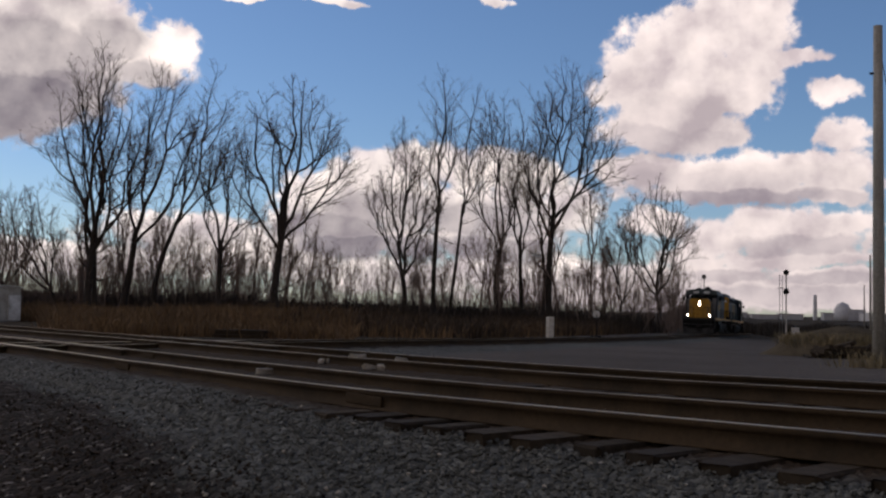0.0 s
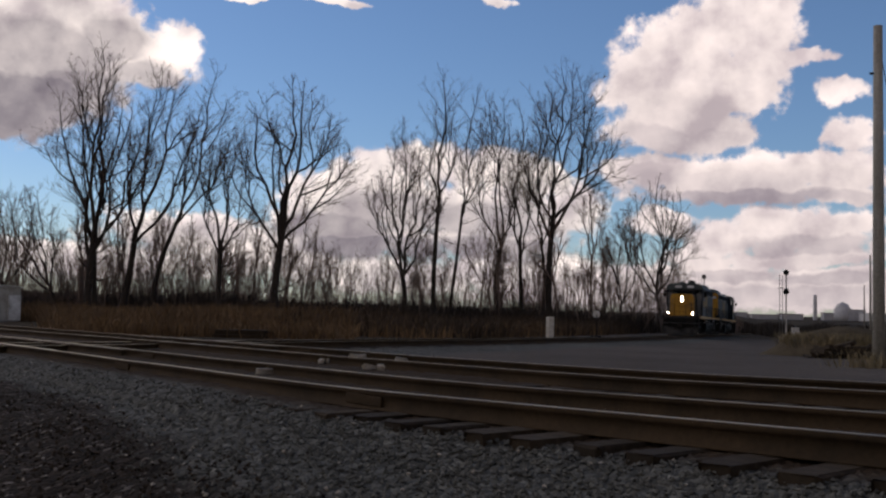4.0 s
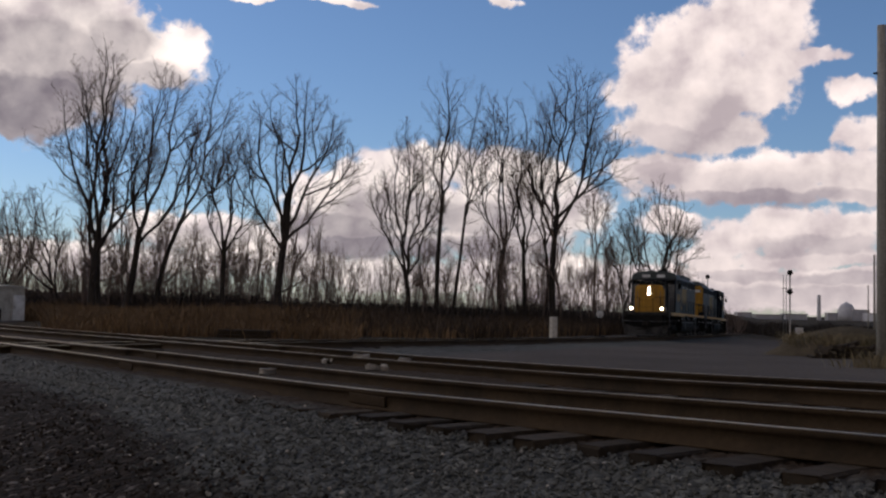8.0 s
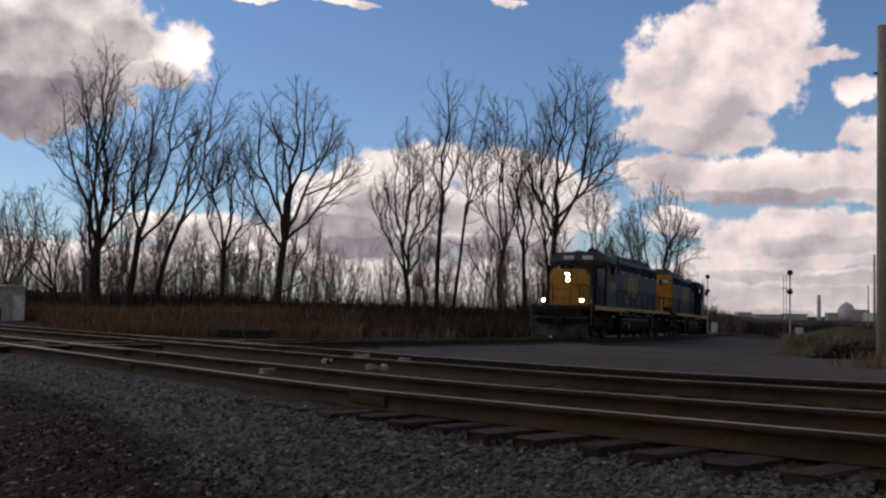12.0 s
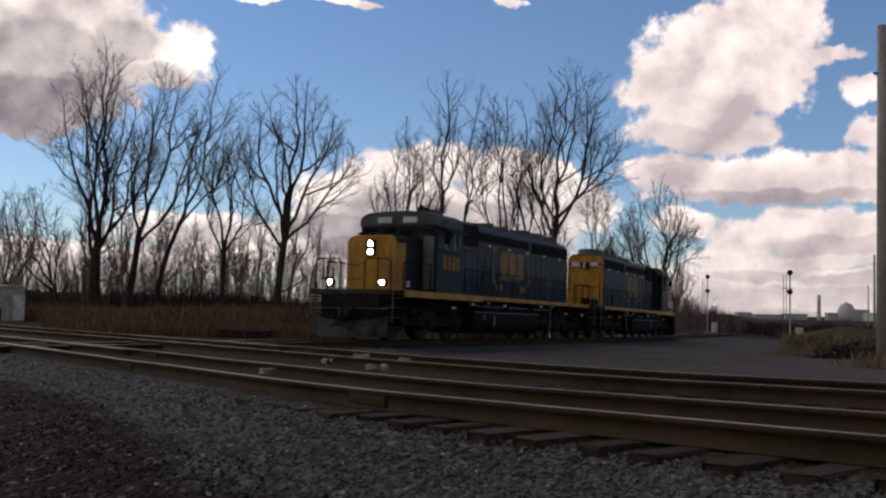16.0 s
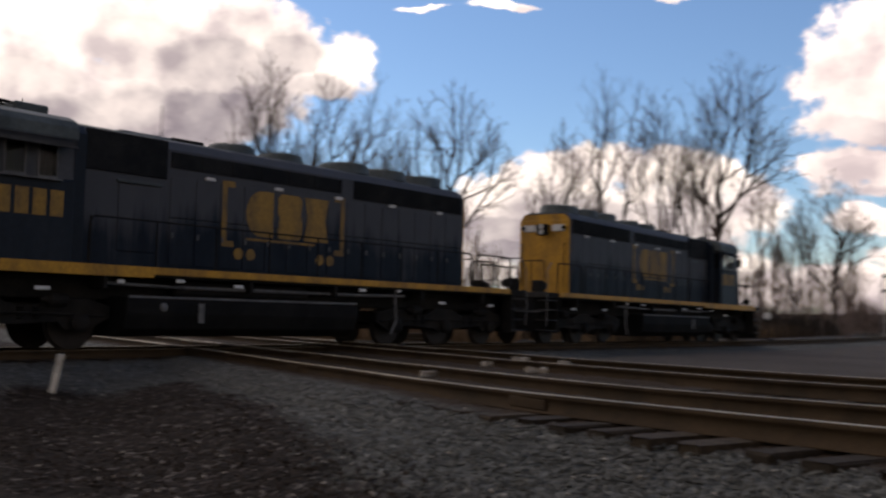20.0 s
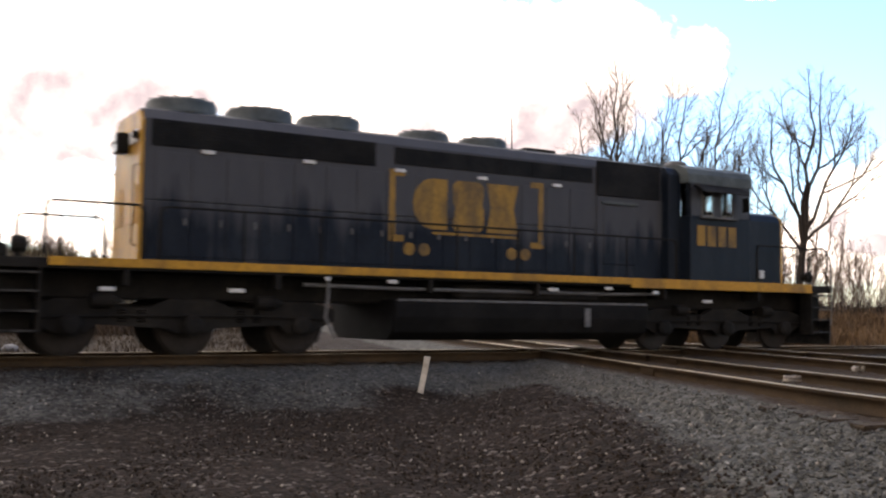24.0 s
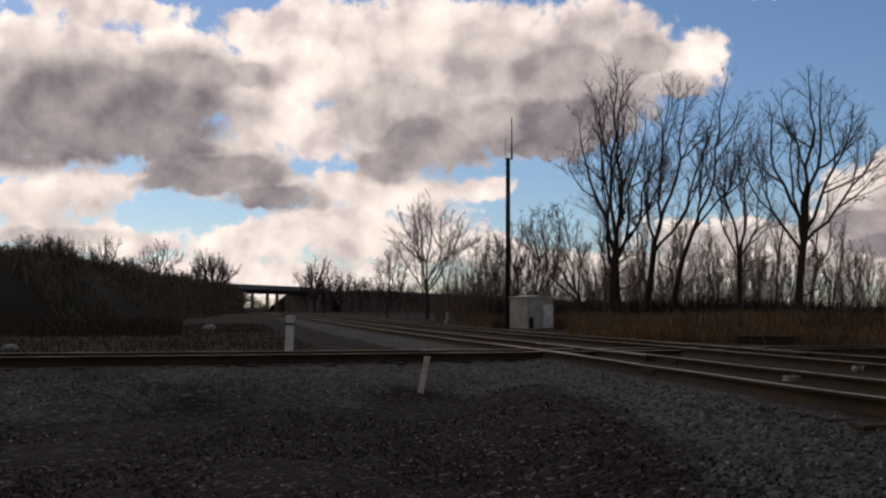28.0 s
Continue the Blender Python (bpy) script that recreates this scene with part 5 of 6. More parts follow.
# ---- clouds: two far shells that drift slowly ----
def cloud_material(name, puffs, seed, base_light, base_shade):
    """puffs: azimuth, elevation, half width, half height in degrees, shade 0 to 1."""
    m = bpy.data.materials.new(name)
    m.use_nodes = True
    nt = m.node_tree
    nt.nodes.clear()
    L = nt.links

    def math_node(op, a, b=None, clamp=False):
        n = nt.nodes.new("ShaderNodeMath")
        n.operation, n.use_clamp = op, clamp
        for i, v in enumerate((a, b)):
            if v is None:
                continue
            if isinstance(v, (int, float)):
                n.inputs[i].default_value = v
            else:
                L.new(v, n.inputs[i])
        return n.outputs[0]

    tc = nt.nodes.new("ShaderNodeTexCoord")
    sp = nt.nodes.new("ShaderNodeSeparateXYZ")
    L.new(tc.outputs["Object"], sp.inputs[0])
    az = math_node('MULTIPLY', math_node('ARCTAN2', math_node('MULTIPLY', sp.outputs[0], -1), sp.outputs[1]), 57.2958)
    flat = math_node('SQRT', math_node('ADD', math_node('MULTIPLY', sp.outputs[0], sp.outputs[0]), math_node('MULTIPLY', sp.outputs[1], sp.outputs[1])))
    el = math_node('MULTIPLY', math_node('ARCTAN2', sp.outputs[2], flat), 57.2958)
    cb = nt.nodes.new("ShaderNodeCombineXYZ")
    L.new(az, cb.inputs[0])
    L.new(el, cb.inputs[1])
    cb.inputs[2].default_value = seed

    def fbm(scale, detail, rough):
        n = nt.nodes.new("ShaderNodeTexNoise")
        n.inputs["Scale"].default_value, n.inputs["Detail"].default_value, n.inputs["Roughness"].default_value = scale, detail, rough
        L.new(cb.outputs[0], n.inputs["Vector"])
        return n
    warp = fbm(0.28, 4, 0.6)
    off = nt.nodes.new("ShaderNodeVectorMath")
    off.operation = 'MULTIPLY_ADD'
    L.new(warp.outputs["Color"], off.inputs[0])
    off.inputs[1].default_value = (2.6, 1.8, 0)
    sub = nt.nodes.new("ShaderNodeVectorMath")
    sub.operation = 'SUBTRACT'
    L.new(cb.outputs[0], sub.inputs[0])
    sub.inputs[1].default_value = (1.3, 0.9, seed)
    L.new(sub.outputs[0], off.inputs[2])
    p = off.outputs[0]
    dens, shade = None, None
    for a, e, rx, ry, sh in puffs:
        s = nt.nodes.new("ShaderNodeVectorMath")
        s.operation = 'SUBTRACT'
        L.new(p, s.inputs[0])
        s.inputs[1].default_value = (a, e, 0)
        k = nt.nodes.new("ShaderNodeVectorMath")
        k.operation = 'MULTIPLY'
        L.new(s.outputs[0], k.inputs[0])
        k.inputs[1].default_value = (1 / rx, 1 / ry, 0)
        ln = nt.nodes.new("ShaderNodeVectorMath")
        ln.operation = 'LENGTH'
        L.new(k.outputs[0], ln.inputs[0])
        d = math_node('SUBTRACT', 1.0, ln.outputs["Value"])
        dens = d if dens is None else math_node('SMOOTH_MAX', dens, d)
        if sh > 0:
            s2 = nt.nodes.new("ShaderNodeVectorMath")
            s2.operation = 'SUBTRACT'
            L.new(p, s2.inputs[0])
            s2.inputs[1].default_value = (a, e - 0.35 * ry, 0)
            k2 = nt.nodes.new("ShaderNodeVectorMath")
            k2.operation = 'MULTIPLY'
            L.new(s2.outputs[0], k2.inputs[0])
            k2.inputs[1].default_value = (0.95 / rx, 1.15 / ry, 0)
            l2 = nt.nodes.new("ShaderNodeVectorMath")
            l2.operation = 'LENGTH'
            L.new(k2.outputs[0], l2.inputs[0])
            w = math_node('MULTIPLY', math_node('MULTIPLY', math_node('SUBTRACT', 1.25, l2.outputs["Value"]), 1.7, True), sh * 0.9)
            shade = w if shade is None else math_node('MAXIMUM', shade, w)
    n2 = fbm(0.8, 8, 0.58)
    n3 = fbm(0.36, 6, 0.5)
    n4 = fbm(0.36, 6, 0.5)
    shift = nt.nodes.new("ShaderNodeVectorMath")
    shift.operation = 'ADD'
    L.new(cb.outputs[0], shift.inputs[0])
    shift.inputs[1].default_value = (0.7, 1.2, 0)
    L.new(shift.outputs[0], n4.inputs["Vector"])
    lit = math_node('SUBTRACT', n3.outputs[0], n4.outputs[0])
    edge = math_node('MULTIPLY', math_node('SUBTRACT', n2.outputs[0], 0.5), 1.5)
    full = math_node('ADD', dens, edge)
    al = nt.nodes.new("ShaderNodeMapRange")
    al.interpolation_type = 'SMOOTHSTEP'
    al.inputs[1].default_value, al.inputs[2].default_value = -0.12, 0.26
    L.new(full, al.inputs[0])
    body = math_node('ADD', math_node('MULTIPLY', shade if shade is not None else dens, 1.0), math_node('MULTIPLY', edge, 0.26))
    tone = ramp(nt, body, [(0.0, base_light), (0.3, tuple(0.84 * v for v in base_light)), (0.92, base_shade)])
    tone = mixed(nt, tone, ramp(nt, n2.outputs[0], [(0.3, (0.86, 0.84, 0.86)), (0.7, (1.1, 1.08, 1.07))]), 0.35, 'MULTIPLY')
    tone = mixed(nt, tone, ramp(nt, math_node('ADD', math_node('MULTIPLY', lit, 1.7), 0.46), [(0.15, (0.7, 0.675, 0.72)), (0.5, (0.99, 0.98, 0.985)), (0.8, (1.2, 1.18, 1.16))]), 1.0, 'MULTIPLY')
    em = nt.nodes.new("ShaderNodeEmission")
    L.new(tone, em.inputs[0])
    tr = nt.nodes.new("ShaderNodeBsdfTransparent")
    mx = nt.nodes.new("ShaderNodeMixShader")
    L.new(al.outputs[0], mx.inputs[0])
    L.new(tr.outputs[0], mx.inputs[1])
    L.new(em.outputs[0], mx.inputs[2])
    out = nt.nodes.new("ShaderNodeOutputMaterial")
    L.new(mx.outputs[0], out.inputs[0])
    return m


def cloud_shell(name, radius, az0, az1, material, label, high=38.5):
    verts, faces = [], []
    na, ne = 48, 16
    for j in range(ne + 1):
        e = radians(-1.5 + j * (high + 1.5) / ne)
        for i in range(na + 1):
            a = radians(az0 + (az1 - az0) * i / na)
            verts.append((-radius * math.cos(e) * math.sin(a), radius * math.cos(e) * math.cos(a), radius * math.sin(e)))
    for j in range(ne):
        for i in range(na):
            k = j * (na + 1) + i
            faces.append((k, k + 1, k + na + 2, k + na + 1))
    ob = mesh_object(name, verts, faces, material, True)
    ob.location = (0, 0, 1)
    return tagged(ob, label, "clouds", kind="structure")


YARD_CUMULUS = [
    (-15.8, 15.6, 3.1, 2.5, 0.18), (-13.1, 14.2, 3.1, 2.3, 0.2), (-10.7, 12.5, 2.4, 2.2, 0.28), (-13.4, 11.2, 3.7, 2.2, 0.5), (-11.6, 9.9, 3.2, 1.3, 0.68), (-16.4, 12.9, 2.6, 2.5, 0.23),
    (-19.3, 13.6, 1.9, 0.5, 0), (-14.9, 9.8, 2.0, 1.1, 0.58), (-17.8, 15.4, 1.7, 2.0, 0.18), (-21.4, 11.7, 1.2, 0.7, 0), (-21.8, 9.3, 1.5, 0.9, 0.18),
]
YARD_BANDS = [
    (-14.9, 7.5, 6.1, 1.3, 0.52), (-11.6, 7.9, 3.0, 0.9, 0.32), (-19.0, 7.8, 2.7, 1.0, 0.32), (-16.1, 6.4, 5.7, 0.7, 0.92), (-21.5, 7.4, 2.0, 1.1, 0.32), (-21.0, 6.3, 2.4, 0.6, 0.62),
    (-15.0, 4.1, 2.1, 1.2, 0.24), (-18.4, 4.9, 2.7, 0.9, 0.27), (-21.2, 4.7, 2.3, 1.0, 0.32), (-19.6, 4.0, 4.0, 0.7, 0.67), (-11.6, 4.9, 1.7, 0.8, 0.22), (-16.7, 2.9, 2.1, 0.6, 0.22),
    (-19.8, 3.1, 3.0, 0.6, 0.42), (-15.3, 2.3, 3.3, 0.5, 0.62), (-21.0, 2.1, 3.7, 0.5, 0.72), (-13.8, 3.1, 2.0, 0.7, 0.32), (-18.2, 1.3, 8.0, 0.9, 0.67), (-11.7, 1.5, 4.3, 1.1, 0.57),
    (-15.0, 1.0, 14.0, 1.1, 0.6), (-26.0, 1.4, 8.0, 1.2, 0.5),
]
GROVE_CLOUD = [
    (0.9, 8.2, 2.0, 1.0, 0.18), (3.5, 7.5, 3.0, 1.2, 0.29), (-2.0, 8.0, 3.0, 1.0, 0.32), (6.0, 6.5, 2.4, 1.2, 0.35), (-4.9, 7.2, 2.7, 1.2, 0.41), (2.5, 5.8, 5.4, 1.7, 0.75),
    (6.3, 4.8, 3.7, 1.2, 0.87), (-2.0, 5.6, 4.4, 1.7, 0.81), (3.7, 3.7, 5.4, 0.9, 1), (-3.3, 3.7, 4.4, 1.0, 0.87), (-6.8, 5.3, 2.3, 1.7, 0.52), (3.0, 1.8, 7.4, 1.0, 0.47),
    (9.9, 2.6, 5.7, 1.0, 0.52), (-4.9, 2.0, 5.7, 1.2, 0.52), (14.6, 4.0, 5.0, 1.1, 0.58), (6.6, 16.85, 2.475, 0.3, 0.3), (11.3, 16.65, 1.575, 0.18, 0.3), (-2.6, 16.95, 1.125, 0.3, 0.3),
]
ROUND_PUFFS = [
    (15.1, 13.7, 1.6, 1.4, 0), (17.5, 13.5, 1.1, 0.7, 0), (19.8, 13.9, 1.5, 0.8, 0), (22.2, 13.8, 4.5, 2.3, 0.77), (22.6, 11.1, 4.1, 2.3, 1), (23.1, 9.3, 3.2, 1.4, 1),
    (20.4, 11.6, 3.8, 2.0, 0.87), (18.5, 14.5, 2.1, 1.7, 0.77), (16.8, 12.5, 2.4, 1.3, 0.69),
]
DARK_CLOUD = [
    (47.7, 11.8, 7.7, 3.8, 0.95), (51.6, 9.2, 4.4, 1.8, 0.9), (43.9, 13.2, 3.8, 2.0, 0.8), (40.4, 13.1, 1.7, 1.1, 0.7), (46.2, 9.1, 5.4, 1.4, 0.95), (43.2, 7.8, 3.7, 1.2, 0.9),
    (40.8, 7.9, 3.0, 1.8, 0.88), (39.2, 6.4, 3.1, 1.1, 0.95), (43.8, 6.8, 3.2, 0.7, 0.9), (52.3, 13.7, 3.1, 1.5, 0.3), (48.4, 15.8, 4.5, 0.9, 0.15), (52.4, 7.4, 2.4, 0.7, 0.05),
]
CENTRE_CLOUD = [
    (40.2, 15.0, 2.1, 1.5, 0), (38.0, 13.1, 3.1, 2.0, 0), (39.2, 10.6, 2.7, 1.7, 0.05), (36.4, 9.7, 2.7, 2.0, 0.12), (36.8, 15.9, 2.8, 1.5, 0.12), (34.2, 14.3, 3.8, 2.7, 0.15),
    (30.4, 15.2, 4.5, 2.5, 0.3), (32.3, 11.8, 4.1, 3.0, 0.65), (30.3, 9.9, 3.8, 2.7, 0.85), (32.3, 8.5, 2.9, 1.3, 0.8), (26.5, 14.6, 4.1, 2.7, 0.58), (26.5, 10.9, 4.1, 2.7, 0.8),
    (23.9, 9.5, 2.9, 1.4, 1), (27.1, 12.8, 1.7, 1.0, 0.1), (22.7, 13.0, 3.8, 2.7, 0.68), (21.1, 15.3, 2.9, 2.0, 0.55), (18.9, 13.4, 2.1, 1.4, 0.38),
]
LOW_CLOUDS = [
    (51.6, 5.8, 4.4, 1.3, 0.4), (49.1, 6.4, 3.0, 0.8, 0.2), (50.1, 4.1, 3.7, 0.7, 0.5), (47.6, 3.4, 4.0, 0.8, 0.05), (40.1, 3.5, 4.4, 1.2, 0.1), (35.4, 6.5, 1.7, 0.9, 0.05),
    (35.4, 5.1, 3.2, 1.0, 0.3), (36.7, 4.2, 3.4, 0.8, 0.2), (32.2, 3.8, 5.7, 1.7, 0.3), (32.2, 6.5, 4.2, 1.3, 0.2), (27.4, 6.5, 2.0, 0.7, 0.05), (28.4, 3.2, 4.4, 0.9, 0.2),
    (23.3, 2.5, 4.7, 0.9, 0.3), (18.7, 2.2, 6.7, 1.1, 0.3), (6.7, 5.8, 2.4, 1.7, 0.3), (9.2, 3.2, 5.0, 1.3, 0.45), (41.6, 1.5, 11.0, 1.2, 0),
]
CLOUDS_A = cloud_shell("cloud_bank", 2700, -30, 85, cloud_material("left_clouds", GROVE_CLOUD + ROUND_PUFFS + DARK_CLOUD + CENTRE_CLOUD + LOW_CLOUDS, 3.0, (1.16, 1.09, 1.05), (0.31, 0.292, 0.322)), "bright cumulus clouds with grey-mauve bases")
CLOUDS_B = cloud_shell("cloud_bank", 2600, -75, 2, cloud_material("right_clouds", YARD_CUMULUS + YARD_BANDS, 9.0, (0.98, 0.9, 0.885), (0.43, 0.395, 0.435)), "white and pinkish cumulus clouds above the yard")
# Unseen glowing grey shell behind the camera, added to whiten the blue sky light.
REAR_FILL_PUFFS = [(110, 14, 34, 12, 0.5), (-115, 16, 36, 13, 0.5), (165, 20, 34, 15, 0.6), (-160, 12, 30, 12, 0.5), (135, 40, 30, 14, 0.6), (-130, 44, 32, 14, 0.6), (180, 52, 40, 12, 0.6), (95, 4, 60, 4, 0.3), (-95, 4, 60, 4, 0.3), (178, 4, 60, 4, 0.3)]
cloud_shell("cloud_bank", 2500, 84, 290, cloud_material("rear_fill_clouds", REAR_FILL_PUFFS, 5.0, (0.52, 0.48, 0.46), (0.3, 0.28, 0.28)), "unseen grey clouds behind the camera, added to even out the blue sky light", 68)

# ---- posts, poles and signals ----
def tapered_pole(name, label, x, y, h, r0, r1, material, category="pole", lean=(0, 0)):
    z = height(x, y)
    p = empty(name, label, category)
    p.location = (x, y, z)
    part("shaft", rod([(0, 0, -0.4), (lean[0] * 0.5, lean[1] * 0.5, h * 0.5), (lean[0], lean[1], h)], r0, 14, taper=[r0, (r0 + r1) / 2, r1]), material, p, smooth=True)
    return p


x, y = 12.95, 30.0
big = tapered_pole("utility_pole", "tall weathered wooden pole beside the yard", x, y, 10.2, 0.19, 0.13, M_POLE)
part("pole_bolt", rod([(-0.25, 0, 8.75), (0.1, 0, 8.75)], 0.035, 8), M_BLACK, big)
part("guy_wire", rod([(0.1, 0, 9.3), (2.2, 1.0, 0.0)], 0.012, 5), M_BLACK, big)
for az, d, h in ((-22.95, 128, 11.0), (-22.65, 215, 10.5)):
    x, y = spot(az, d / math.cos(radians(az)))
    tapered_pole("utility_pole", "grey wooden pole farther along the yard road", x, y, h, 0.17, 0.11, M_POLE)


def marker_post(label, x, y, h, w, tilt=0.0, cap=False, paint=None):
    paint = paint or M_WHITE
    p = empty("marker_post", label, "post", "white marker posts")
    p.location = (x, y, height(x, y))
    p.rotation_euler = (0, radians(tilt), radians(28))
    part("post", block([(-w / 2, w / 2, -w / 2, w / 2, -0.3, h)], w * 0.12), paint, p)
    if cap:
        part("cap", block([(-w * 0.55, w * 0.55, -w * 0.55, w * 0.55, h - 0.02, h + w * 0.3)], w * 0.1), paint, p)
    if cap and paint is M_WHITE:
        part("band", block([(-w * 0.53, w * 0.53, -w * 0.53, w * 0.53, h - 0.18, h - 0.12)], 0.004), M_BLACK, p)
    return p


x, y = spot(28.5 + 8.6, 27.3)
marker_post("white concrete post behind the near track", x, y, 1.32, 0.2, 2, True)
x, y = spot(28.5 + 1.25, 17.4)
marker_post("short leaning post with chipped cream paint in the gravel", x, y, 0.6, 0.1, 11, True, M_POST)
x, y = spot(28.3, 95)
marker_post("small white post standing in the dry grass", x, y, 1.0, 0.3, 4)
x, y = spot(-6.2, 58)
marker_post("stubby white post beside the curving track", x, y, 1.25, 0.34, 0, False, M_POST)

x, y = spot(-8.75, 60)
tg = empty("switch_target", "pale round switch target on a thin rod", "switch stand")
tg.location = (x, y, height(x, y))
part("rod", rod([(0, 0, -0.1), (0, 0, 1.45)], 0.03, 8), M_BLACK, tg)
part("disc", lathe([(0.0, -0.02), (0.2, -0.02), (0.21, 0.0), (0.2, 0.02), (0.0, 0.02)], 20, "y", (0, 0, 1.5)), M_WHITE, tg)
part("base", block([(-0.3, 0.3, -0.2, 0.2, -0.05, 0.25)], 0.03), M_BLACK, tg)


def signal(label, x, y, h, heads, ladder, face=180):
    s = empty("railway_signal", label, "railway signal", "railway signals")
    s.location = (x, y, height(x, y))
    s.rotation_euler = (0, 0, radians(face))
    part("foundation", block([(-0.4, 0.4, -0.4, 0.4, -0.3, 0.25)], 0.03), M_CONCRETE, s)
    part("mast", rod([(0, 0, 0), (0, 0, h - 0.3)], 0.07, 10), M_ALU, s)
    for z in heads:
        head = part("signal_head", lathe([(0.02, -0.06), (0.27, -0.06), (0.29, 0.0), (0.27, 0.05), (0.02, 0.06)], 20, "y", (0, 0, z)), M_SIGNAL, s)
        for k in range(3):
            part("hood_visor", lathe([(0.08, 0.0), (0.09, 0.26), (0.085, 0.26), (0.075, 0.0)], 10, "y", (0, 0.06, z + 0.17 - 0.17 * k)), M_SIGNAL, head)
    if ladder:
        for dx in (0.32, 0.62):
            part("ladder_rail", rod([(dx, -0.1, 0), (dx, -0.1, h - 0.6)], 0.025, 6), M_PIPE, s)
        for k in range(int((h - 1) / 0.35)):
            part("ladder_rung", rod([(0.32, -0.1, 0.4 + k * 0.35), (0.62, -0.1, 0.4 + k * 0.35)], 0.018, 5), M_PIPE, s)
        part("platform", block([(-0.3, 0.7, -0.4, 0.05, h - 2.0, h - 1.95)], 0.01), M_ALU, s)
    part("relay_case", block([(-1.2, -0.6, -0.3, 0.3, 0.1, 1.4)], 0.03), M_ALU, s)
    return s


x, y = spot(-18.8, 106)
signal("two-headed signal mast with a ladder and silver case", x, y, 7.2, (6.8, 4.9), True)
x, y = spot(-14.55, 134)
signal("signal mast with a dark round head beyond the curve", x, y, 7.6, (7.2, 5.4), True)

# ---- instrument hut and antenna pole ----
x, y = spot(28.5 - 4.95, 71)
hut = empty("instrument_hut", "small pale metal signal hut on the grass edge", "hut")
hut.location = (x, y, height(x, y))
hut.rotation_euler = (0, 0, radians(62))
part("body", block([(-1.12, 1.12, -1.0, 1.0, 0.05, 2.15)], 0.02), M_HUT, hut)
part("roof", prism([(-1.22, 2.15), (1.22, 2.15), (1.22, 2.22), (0, 2.32), (-1.22, 2.22)], "y", -1.12, 1.12), M_HUT, hut)
part("door", block([(0.2, 1.1, -1.07, -0.99, 0.08, 1.68)], 0.012), M_WHITE, hut, "white closed door")
part("vent", block([(-0.98, -0.62, -1.03, -0.99, 0.08, 0.8)], 0.01), M_BLACK, hut)
part("door_handle", rod([(0.3, -1.07, 0.85), (0.3, -1.12, 0.85), (0.3, -1.12, 1.0), (0.3, -1.07, 1.0)], 0.015, 6), M_BLACK, hut)
part("footing", block([(-1.15, 1.15, -1.03, 1.03, -0.5, 0.05)], 0.01), M_CONCRETE, hut)
for k in range(5):
    part("seam_rib", block([(-1.08 + k * 0.52, -1.05 + k * 0.52, -1.015, -0.99, 0.1, 2.1)]), M_HUT, hut)
x, y = spot(28.5 - 3.65, 72)
ant = tapered_pole("antenna_pole", "dark pole with two whip antennas beside the hut", x, y, 12.1, 0.19, 0.15, M_DARKPOLE)
part("whip_antenna", rod([(0.3, 0, 12.0), (0.3, 0, 12.9), (0.3, 0, 15.0)], 0.05, 8, taper=[0.09, 0.05, 0.03]), M_BLACK, ant)
part("whip_antenna", rod([(-0.2, 0, 12.1), (-0.2, 0, 13.6)], 0.02, 6), M_ALU, ant)
part("antenna_bracket", rod([(-0.22, 0, 12.05), (0.32, 0, 11.95)], 0.03, 6), M_BLACK, ant)


# ---- road bank and bridge in the far left ----
def bank(points, base_w, crest_w, label):
    """An earth bank along points of the plan."""
    verts, faces = [], []
    full_w = base_w
    for i, (x, y, h) in enumerate(points):
        base_w = full_w * min(1, 0.55 + 0.15 * (len(points) - 1 - i))
        a, b = Vector(points[max(0, i - 1)][:2]), Vector(points[min(len(points) - 1, i + 1)][:2])
        d = (b - a).normalized()
        w = Vector((d.y, -d.x))
        for t, z in ((-base_w, -3.0), (-base_w * 0.75, h * 0.25), (-crest_w, h), (crest_w, h), (base_w * 0.75, h * 0.25), (base_w, -3.0)):
            q = noise.noise((x * 0.06 + t, y * 0.06, 5.0))
            verts.append((x + w.x * t, y + w.y * t, z + q * 0.6 - 0.6))
        if i:
            k = i * 6
            faces += [(k - 6 + j, k - 5 + j, k + 1 + j, k + j) for j in range(5)]
    ob = mesh_object("road_bank", verts, faces, M_EARTH, True)
    return tagged(ob, label, "embankment", kind="structure")


M_MOUND = surface("pale_mound_earth", (0.1, 0.08, 0.052), (0.06, 0.048, 0.032), 0.95, 0, 0.6, 5, 0.5, dist=0.1, spec=0.05)
M_EARTH = surface("brushy_earth", (0.034, 0.0285, 0.0185), (0.048, 0.039, 0.025), 0.95, 0, 0.2, 2.5, 0.4, dist=0.1, spec=0.05)


def plan(px_az, d, h):
    x, y = spot(px_az, d)
    return (x, y, h)


LEFT_BANK = [plan(72, 95, 6.9), plan(62, 100, 6.9), plan(55, 104, 6.8), plan(51.5, 112, 6.4), plan(48.5, 135, 5.9), plan(45.5, 180, 5.9), plan(43.2, 225, 6.2), plan(41.0, 262, 6.3)]
RIGHT_BANK = [plan(36.2, 305, 6.4), plan(33, 340, 7.0), plan(28, 380, 6.6), plan(22, 420, 4.5), plan(12, 460, 3.0), plan(-2, 520, 2.0)]
bank(LEFT_BANK, 16, 5, "dark brushy road embankment")
bank(RIGHT_BANK, 16, 5, "far road embankment behind the trees")
br = empty("road_bridge", "concrete road bridge over the far railway line", "bridge")
(ax, ay, _), (bx, by, _) = LEFT_BANK[-1], RIGHT_BANK[0]
br.location = ((ax + bx) / 2, (ay + by) / 2, 0)
br.rotation_euler = (0, 0, math.atan2(by - ay, bx - ax))
half = math.hypot(bx - ax, by - ay) / 2
